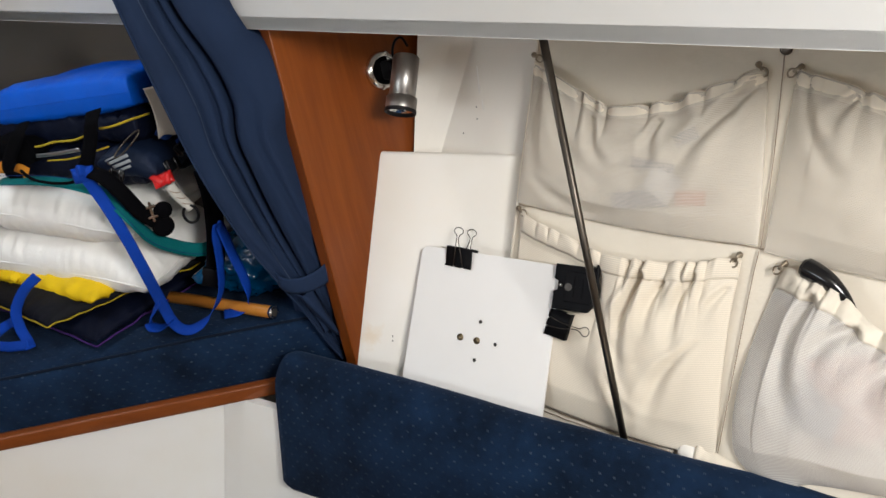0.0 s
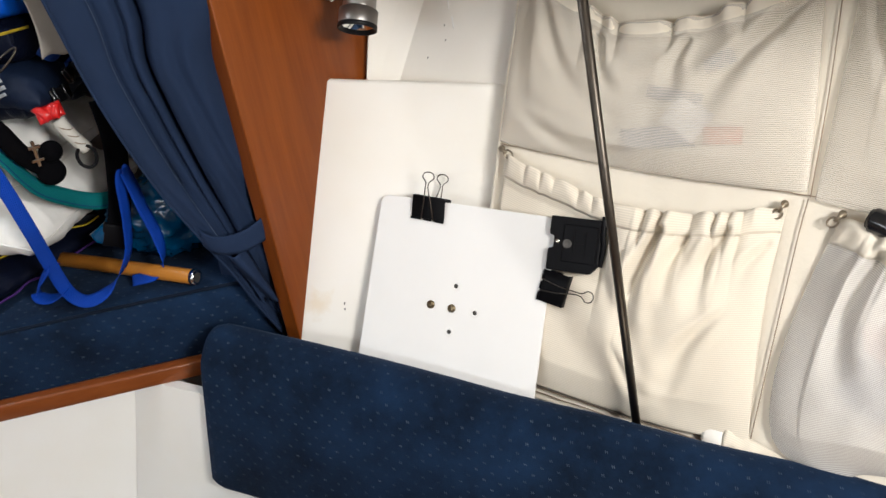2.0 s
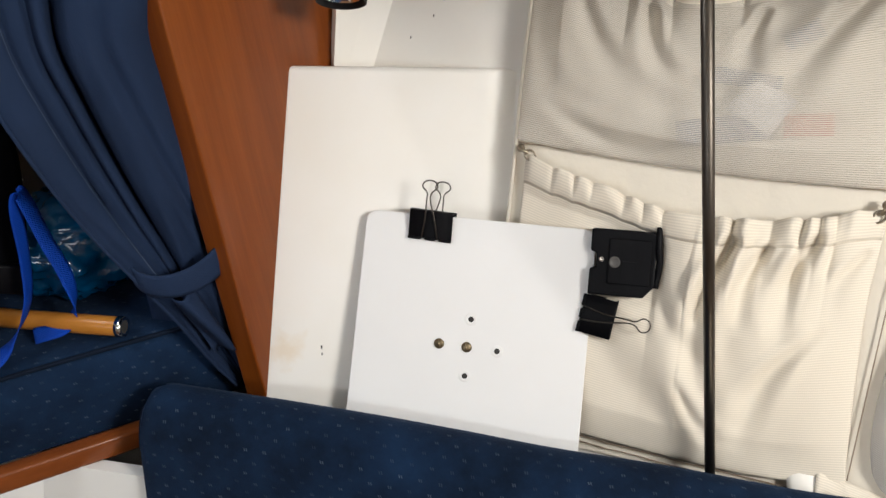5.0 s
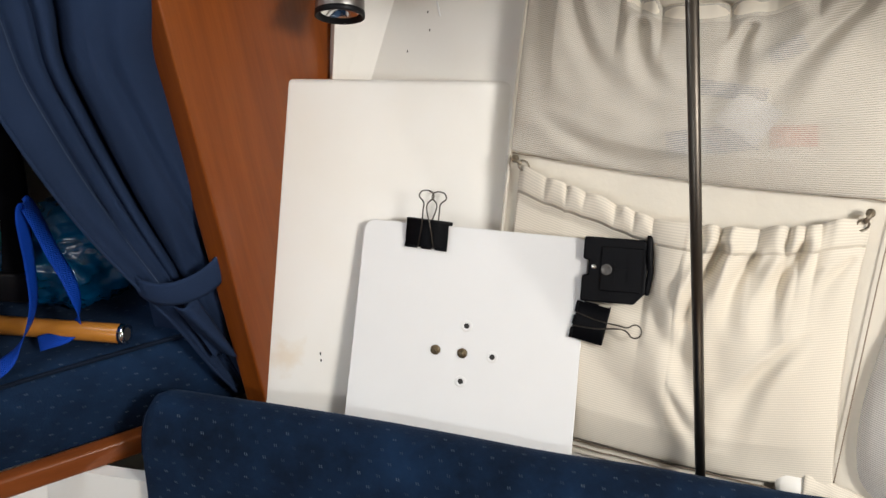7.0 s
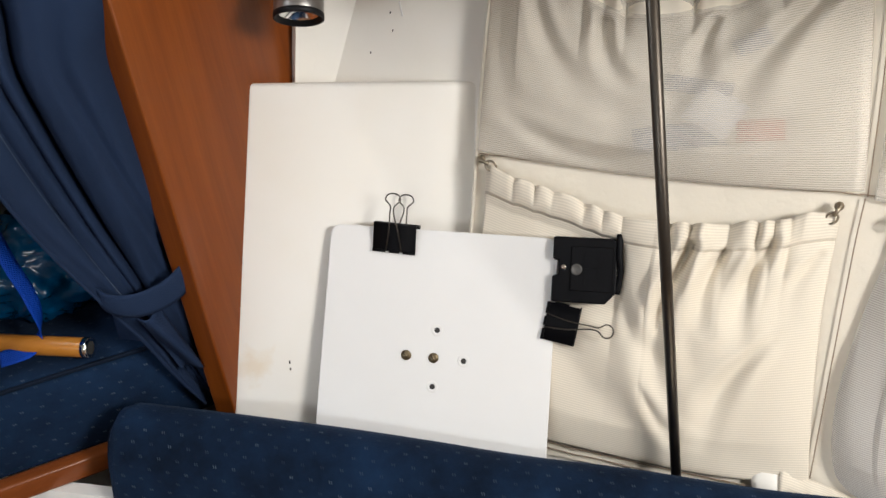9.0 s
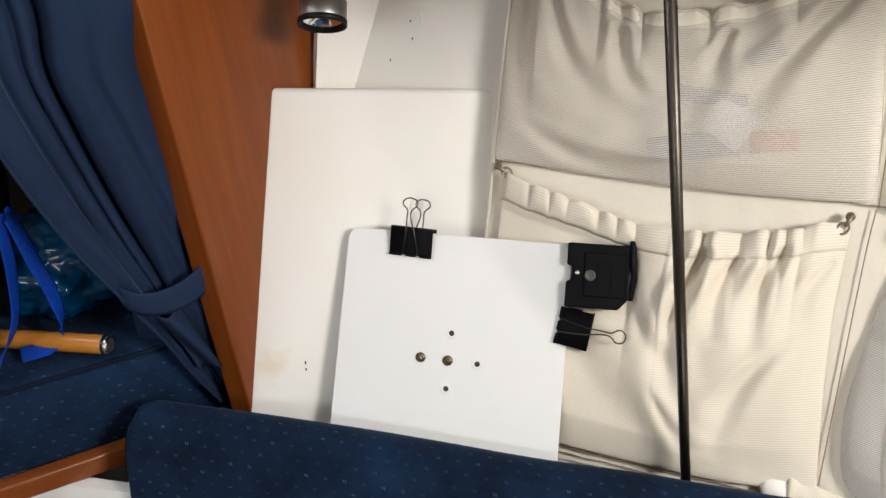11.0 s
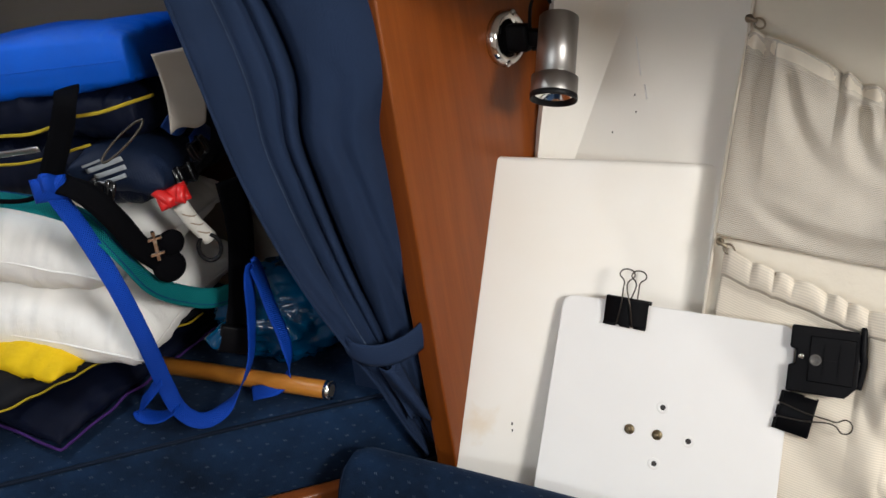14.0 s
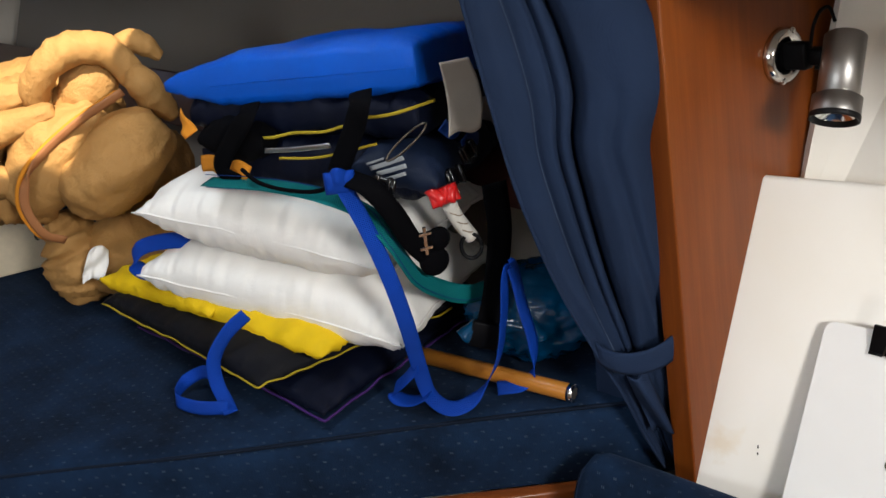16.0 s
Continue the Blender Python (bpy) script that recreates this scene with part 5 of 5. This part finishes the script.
def build_straps():
    up = Vector((0, 0, 1))
    ob = thing("blue_strap", "royal blue webbing strap draped down the pile", "strap")
    pts = [pile(*p) for p in ((0.020, 0.075, 0.350), (0.030, 0.040, 0.345), (0.053, 0.024, 0.290), (0.074, 0.010, 0.222), (0.088, 0.008, 0.148), (0.096, 0.022, 0.070), (0.104, 0.026, 0.026), (0.125, 0.010, 0.012), (0.150, 0.006, 0.014), (0.178, 0.020, 0.028),
                              (0.206, 0.045, 0.060), (0.219, 0.050, 0.120), (0.226, 0.050, 0.180), (0.234, 0.052, 0.200), (0.240, 0.052, 0.180), (0.247, 0.052, 0.130), (0.256, 0.052, 0.080), (0.256, 0.050, 0.036), (0.238, 0.042, 0.014), (0.200, 0.045, 0.010))]
    part("webbing", ribbon(pts, 0.022, sway((0, U + D * 0.4), (0.28, U + D * 0.3), (0.40, U * 0.2 + D * 0.7 + up * 0.6), (0.52, D * 0.9 + U * 0.5), (0.60, U * 0.6 + D * 0.8), (0.70, U * 0.7 + D * 0.7), (0.85, U * 0.7 + D * 0.7), (0.92, D + up * 0.3), (1, D + up * 0.6)), steps=10), WEBBING, ob)
    low = [pile(*p) for p in ((0.094, 0.018, 0.080), (0.070, 0.030, 0.050), (0.054, 0.056, 0.022), (0.058, 0.046, 0.013), (0.080, 0.030, 0.016), (0.104, 0.018, 0.030))]
    part("loop", ribbon(low, 0.022, lambda k: U * 0.3 + D + up * (1.0 - k)), WEBBING, ob)
    knot = joined(moved(cushion(0.040, 0.030, 0.022, 2.6, wob=0.004, seed=3, nu=20, nv=16), axes(pile(0.028, 0.040, 0.348), U, up, -D)), ribbon([pile(0.012, 0.052, 0.342), pile(0.026, 0.026, 0.362), pile(0.046, 0.044, 0.345)], 0.020, up + D * 0.3))
    part("knot", knot, WEBBING, ob, "knotted blue webbing")
    ob = thing("blue_strap", "royal blue strap end hanging from the kit bag", "strap")
    pts = [pile(*p) for p in ((-0.150, 0.130, 0.132), (-0.180, 0.118, 0.112), (-0.206, 0.112, 0.075), (-0.208, 0.104, 0.040), (-0.196, 0.085, 0.018), (-0.186, 0.064, 0.010))]
    part("webbing", ribbon(pts, 0.021, U + D * 0.3), WEBBING, ob)
    pts = [pile(*p) for p in ((-0.215, 0.115, 0.050), (-0.245, 0.155, 0.030), (-0.272, 0.150, 0.018), (-0.276, 0.112, 0.014), (-0.235, 0.082, 0.014), (-0.190, 0.070, 0.016))]
    part("loop", ribbon(pts, 0.020, up + D * 0.5), WEBBING, ob)
    ob = thing("blue_strap", "blue webbing handle beside the pillows", "strap")
    pts = [pile(*p) for p in ((-0.24, 0.295, 0.190), (-0.29, 0.290, 0.198), (-0.335, 0.298, 0.188), (-0.352, 0.300, 0.165), (-0.340, 0.295, 0.148), (-0.300, 0.285, 0.140))]
    part("webbing", ribbon(pts, 0.026, up + D * 0.6), WEBBING, ob)
    ob = thing("teal_strap", "teal webbing strap lying over the pillows", "strap")
    pts = [pile(*p) for p in ((-0.180, 0.200, 0.318), (-0.085, 0.140, 0.322), (-0.010, 0.090, 0.318), (0.052, 0.050, 0.300), (0.082, 0.030, 0.262), (0.106, 0.052, 0.200), (0.138, 0.100, 0.150), (0.175, 0.130, 0.122), (0.215, 0.150, 0.118))]
    part("webbing", ribbon(pts, 0.028, lambda k: D * (1.2 - k) + up * (0.1 + 0.9 * k) + U * 0.3 * k, steps=10), TEAL, ob)
    for e in (-0.011, 0.011):
        part("stitching", tube([p + up * (e * 0.7) + D * e * 0.5 - D * 0.003 + up * 0.002 for p in pts], 0.0006, 5, 6), BLUEDARK, ob, "dark stitched edge")
    # black lanyard with a small cleat
    ob = thing("black_lanyard", "black padded lanyard with a steel fitting", "lanyard")
    pts = [pile(*p) for p in ((0.040, 0.040, 0.352), (0.066, 0.022, 0.342), (0.092, 0.016, 0.305), (0.108, 0.028, 0.262), (0.128, 0.056, 0.222), (0.136, 0.066, 0.212))]
    part("webbing", ribbon(pts, 0.028, U + D * 0.5 + up * 0.3, 0.008), BLACKCLOTH, ob)
    way = (U * 0.35 - D * 0.94).normalized()
    part("end_pad", moved(lathe(((0, -0.006), (0.016, -0.006), (0.021, -0.002), (0.021, 0.002), (0.016, 0.006), (0, 0.006)), 26), axes(pile(0.134, 0.056, 0.216), way.cross(up) * -1, up, way)), BLACKCLOTH, ob)
    part("end_lobe", moved(lathe(((0, -0.005), (0.014, -0.005), (0.018, 0.0), (0.014, 0.006), (0, 0.006)), 20), axes(pile(0.142, 0.054, 0.248), way.cross(up) * -1, up, way)), BLACKCLOTH, ob)
    m = axes(pile(0.126, 0.034, 0.256), way.cross(up) * -1, up, way)
    part("fitting", moved(joined(box(0.005, 0.040, 0.004, 0.001, 1), box(0.018, 0.005, 0.005, 0.001, 1, at=(0, 0.010, 0)), box(0.018, 0.005, 0.005, 0.001, 1, at=(0, -0.010, 0))), m), CHROME, ob, "small steel fitting", smooth=False)
    ob = thing("rope_tail", "whipped white rope tail with a small shackle", "rope")
    pts = [pile(*p) for p in ((0.162, 0.074, 0.288), (0.172, 0.078, 0.262), (0.188, 0.084, 0.232))]
    part("rope", tube(pts, 0.0105, 12, 6), ROPE, ob)
    for k in (0.2, 0.45, 0.7):
        p = pts[0].lerp(pts[2], k)
        part("whipping", tube([p + Vector((0.0112 * math.cos(a), 0.0112 * math.sin(a), -0.006 * math.cos(a))) for a in (math.tau * j / 12 for j in range(13))], 0.0009, 5, 2), THREAD, ob, "grey whipping twine")
    ring = [pile(0.186 + 0.014 * math.cos(a), 0.076, 0.222 + 0.018 * math.sin(a)) for a in (math.tau * k / 16 for k in range(17))]
    part("shackle", tube(ring, 0.0028, 8, 2), BLACKINNER, ob)
    ob = thing("snap_hook", "bright steel snap hook clipped to the lifejacket", "snap hook")
    ring = [pile(0.118 + 0.027 * math.cos(a) + 0.005 * math.sin(a), 0.040 + 0.006 * math.sin(a), 0.390 + 0.010 * math.sin(a) + 0.018 * math.cos(a)) for a in (math.tau * k / 20 for k in range(21))]
    part("ring", tube(ring, 0.0016, 8, 2), STEEL, ob)
    ob = thing("black_strap", "black webbing hanging beside the pillows", "strap")
    pts = [pile(*p) for p in ((0.226, 0.10, 0.300), (0.228, 0.098, 0.236), (0.218, 0.096, 0.168), (0.206, 0.092, 0.116), (0.186, 0.085, 0.060))]
    part("webbing", ribbon(pts, 0.036, U + D * 0.3, 0.003), BLACKCLOTH, ob)
    part("slider", box(0.046, 0.012, 0.040, 0.003, 2, at=pile(0.192, 0.082, 0.078), turn=pose(0, 0, 0, 0, 22, 10)), BLACK, ob, "black plastic slider")


build_straps()


def build_stick():
    a, b = pile(0.302, 0.006, 0.013), pile(0.07, 0.17, 0.016)
    ob = thing("wooden_stick", "orange wooden stick with a metal end lying on the mattress", "stick")
    m = axes(a, U, Vector((0, 0, 1)), -D)
    way = (b - a).normalized()
    q = way.to_track_quat("Z", "Y").to_matrix().to_4x4()
    part("shaft", moved(lathe(((0.0, 0.0), (0.0115, 0.0), (0.0125, 0.003), (0.0125, (b - a).length), (0, (b - a).length)), 24), Matrix.Translation(a) @ q), STICK, ob)
    part("ferrule", moved(lathe(((0.0085, -0.002), (0.0125, -0.003), (0.0132, 0.0), (0.0132, 0.006), (0.0128, 0.006)), 24), Matrix.Translation(a) @ q), CHROME, ob, "steel end ferrule")
    part("bore", moved(lathe(((0.0088, -0.0015), (0, -0.0012)), 20), Matrix.Translation(a) @ q), HOLE, ob, "dark hollow end")


build_stick()


def build_plastic_bag():
    bm = bmesh.new()
    bmesh.ops.create_icosphere(bm, subdivisions=5, radius=1.0)
    for v in bm.verts:
        p = v.co.copy()
        k = 1 + 0.16 * noise.noise(p * 2.2) + 0.10 * abs(noise.noise(p * 5.0 + Vector((3, 1, 0)))) + 0.16 * abs(noise.noise(p * 9)) - 0.10
        v.co = Vector((p.x * 0.115 * k, p.y * 0.09 * k, p.z * 0.072 * k))
    m = axes(pile(0.285, 0.165, 0.066), U, D, (0, 0, 1))
    ob = thing("plastic_bag", "crumpled glossy blue plastic bag tucked behind the curtain", "bag", m)
    part("film", bm, PLASTICBAG, ob)
    neck = tube([(-0.075, -0.05, 0.025), (-0.10, -0.075, 0.03), (-0.125, -0.082, 0.012)], lambda k: 0.006 + 0.012 * abs(k - 0.4), 14, 8)
    for v in neck.verts:
        v.co += Vector((1, 1, 1)) * noise.noise(v.co * 90) * 0.003
    part("neck", neck, PLASTICBAG, ob, "twisted plastic neck")


build_plastic_bag()


def quilt(points, r, seed, wrinkle=0.5, sides=56, steps=18, pucker=0.010):
    """A fat padded roll with drawn-in ends, pleats across it and small wrinkles."""
    bm = tube(points, lambda k: r * max(0.03, math.sin(math.pi * (0.015 + 0.97 * k))) ** 0.34, sides, steps)
    bm.normal_update()
    bm.verts.ensure_lookup_table()
    rows = len(bm.verts) // sides
    way = (Vector(points[-1]) - Vector(points[0])).normalized()
    side = way.orthogonal().normalized()
    for k, v in enumerate(bm.verts):
        p = v.co
        ring, th = k // sides, k % sides
        e = min(ring, rows - 1 - ring) / rows
        a = noise.noise(p * 7 + Vector((seed, 0, 0))) * 0.016
        b = -abs(noise.noise(p * 11 + Vector((0, seed, 0)))) * 0.012
        run = p.dot(way) + 0.02 * noise.noise(p * 9)
        c = -abs(noise.noise(Vector((run * 55, p.dot(side) * 6, seed)))) * 0.020 * wrinkle
        d = -abs(noise.noise(Vector((run * 30 + p.dot(side) * 22, p.dot(side) * 40, seed + 9)))) * 0.005 + noise.noise(p * 48 + Vector((0, 0, seed))) * 0.0014
        f = -abs(math.sin(th / sides * math.pi * 9 + 2 * noise.noise(p * 6))) * pucker * math.exp(-e / 0.10)
        v.co = p + v.normal * (a + b + c + d + f) * (0.25 + 0.75 * min(1.0, e / 0.08)) * min(1.0, r / 0.072)
    return bm


def build_sleeping_bag():
    ob = thing("sleeping_bag", "loosely rolled tan sleeping bag with orange binding, standing on the mattress", "sleeping bag", Matrix.Translation(pile(-0.60, 0.66, 0.0)) @ pose(0, 0, 0, 0, 0, 8.9))

    def roll(name, pts, r, seed, w=0.5, label=""):
        part(name, quilt(pts, r, seed, w), TAN, ob, label)

    roll("back_roll", [(0.10, 0.02, 0.12), (0.16, 0.04, 0.15), (0.24, 0.02, 0.13)], 0.13, 3.0, 0.5)
    roll("back_roll", [(-0.30, 0.0, 0.32), (-0.05, 0.03, 0.34), (0.16, 0.02, 0.33)], 0.11, 5.0, 0.5)
    roll("base_fold", [(0.085, -0.14, 0.012), (0.070, -0.145, 0.09), (0.055, -0.14, 0.19)], 0.070, 8.0, 2.0)
    roll("base_fold", [(0.12, -0.13, 0.02), (0.15, -0.14, 0.09), (0.26, -0.11, 0.14)], 0.080, 13.0, 0.5)
    roll("side_fold", [(-0.24, -0.10, 0.275), (-0.08, -0.135, 0.255), (0.05, -0.14, 0.21)], 0.074, 17.0, 1.8)
    roll("upper_fold", [(-0.28, -0.08, 0.33), (-0.10, -0.11, 0.35), (0.10, -0.10, 0.40)], 0.088, 21.0, 1.6)
    roll("middle_fold", [(0.03, -0.17, 0.19), (0.07, -0.18, 0.28), (0.18, -0.14, 0.37)], 0.072, 26.0, 0.4)
    roll("front_fold", [(0.115, -0.19, 0.205), (0.19, -0.19, 0.27), (0.285, -0.15, 0.335)], 0.082, 31.0, 0.25)
    hood = [(0.06, -0.13, 0.36), (0.095, -0.16, 0.43), (0.15, -0.15, 0.475), (0.215, -0.12, 0.46), (0.245, -0.11, 0.40), (0.25, -0.11, 0.35)]
    part("hood", quilt(hood, 0.033, 37.0, 0.7, 36, 14, 0.004), TAN, ob, "gathered hood")
    part("hood_lining", quilt([(0.10, -0.10, 0.34), (0.15, -0.105, 0.40), (0.20, -0.09, 0.43)], 0.05, 39.0, 0.5, 36, 12), TAN, ob, "hollow of the hood")
    for k, pts in enumerate((((-0.28, -0.13, 0.375), (-0.10, -0.155, 0.395), (0.09, -0.15, 0.415)), ((-0.26, -0.16, 0.335), (-0.08, -0.19, 0.345), (0.12, -0.185, 0.385)), ((-0.24, -0.16, 0.29), (-0.06, -0.195, 0.285), (0.06, -0.19, 0.27)))):
        part("drape_fold", quilt(pts, 0.040, 51.0 + 7 * k, 0.7, 36, 16), TAN, ob)
    part("hood_edge", quilt([(0.18, -0.09, 0.44), (0.24, -0.07, 0.465), (0.285, -0.06, 0.43)], 0.026, 41.0, 0.8, 30, 10), TAN, ob)
    part("hood_edge", quilt([(0.245, -0.13, 0.43), (0.27, -0.13, 0.39), (0.30, -0.12, 0.33)], 0.032, 45.0, 0.8, 30, 10), TAN, ob)
    bind = [(0.245, -0.195, 0.405), (0.16, -0.228, 0.365), (0.085, -0.252, 0.31), (0.055, -0.255, 0.25), (0.065, -0.245, 0.19), (0.09, -0.225, 0.165)]
    part("binding", ribbon(bind, 0.016, (0.6, 0, 0.8), 0.005), TANDARK, ob, "orange-brown edge binding")
    part("binding", tube([p + Vector((-0.012, 0.002, 0.0)) for p in map(Vector, bind)], 0.004, 8, 8), ORANGE, ob, "orange edge binding")
    def tag(a, b):
        wob = noise.noise(Vector((a * 2.2, b * 2.2, 6.0))) * 0.016
        return Vector((0.040 * (a - 0.5) * (1 - 0.35 * abs(b - 0.6)) + 0.012 * (b - 0.5), 0.058 * (b - 0.5) + 0.010 * math.sin(3 * a), wob + 0.006 * abs(math.sin(4 * b + 2 * a))))
    part("tag", moved(sheet(tag, 14, 18, 0.04, 0.06, 0.001), pose(0.125, -0.222, 0.105, 70, 18, 30)), PILLOW, ob, "crumpled white care label")


build_sleeping_bag()


def build_carton():
    m = axes(pile(-0.81, 0.68, 0.115), U * 0.93 + D * 0.36, Vector((0, 0, 1)), (D * -0.93 + U * 0.36))
    ob = thing("carton", "pale carton with dark lettering behind the sleeping bag", "carton", m)
    part("body", box(0.32, 0.23, 0.14, 0.006, 2, at=(0, 0, -0.07)), CARTON, ob, smooth=False)
    for k, ch in enumerate("INGe"):
        curve = bpy.data.curves.new("letter", "FONT")
        curve.body, curve.size, curve.extrude = ch, 0.045, 0.0004
        tmp = new("tmp", curve)
        bpy.context.view_layer.update()
        me = bpy.data.meshes.new_from_object(tmp.evaluated_get(bpy.context.evaluated_depsgraph_get()))
        bpy.data.objects.remove(tmp)
        me.materials.append(INK)
        let = new("letter", me)
        let.parent = ob
        let.matrix_basis = pose(0.10 + 0.005 * k, 0.075 - 0.036 * k, 0.002, 0, 0, -80)


build_carton()
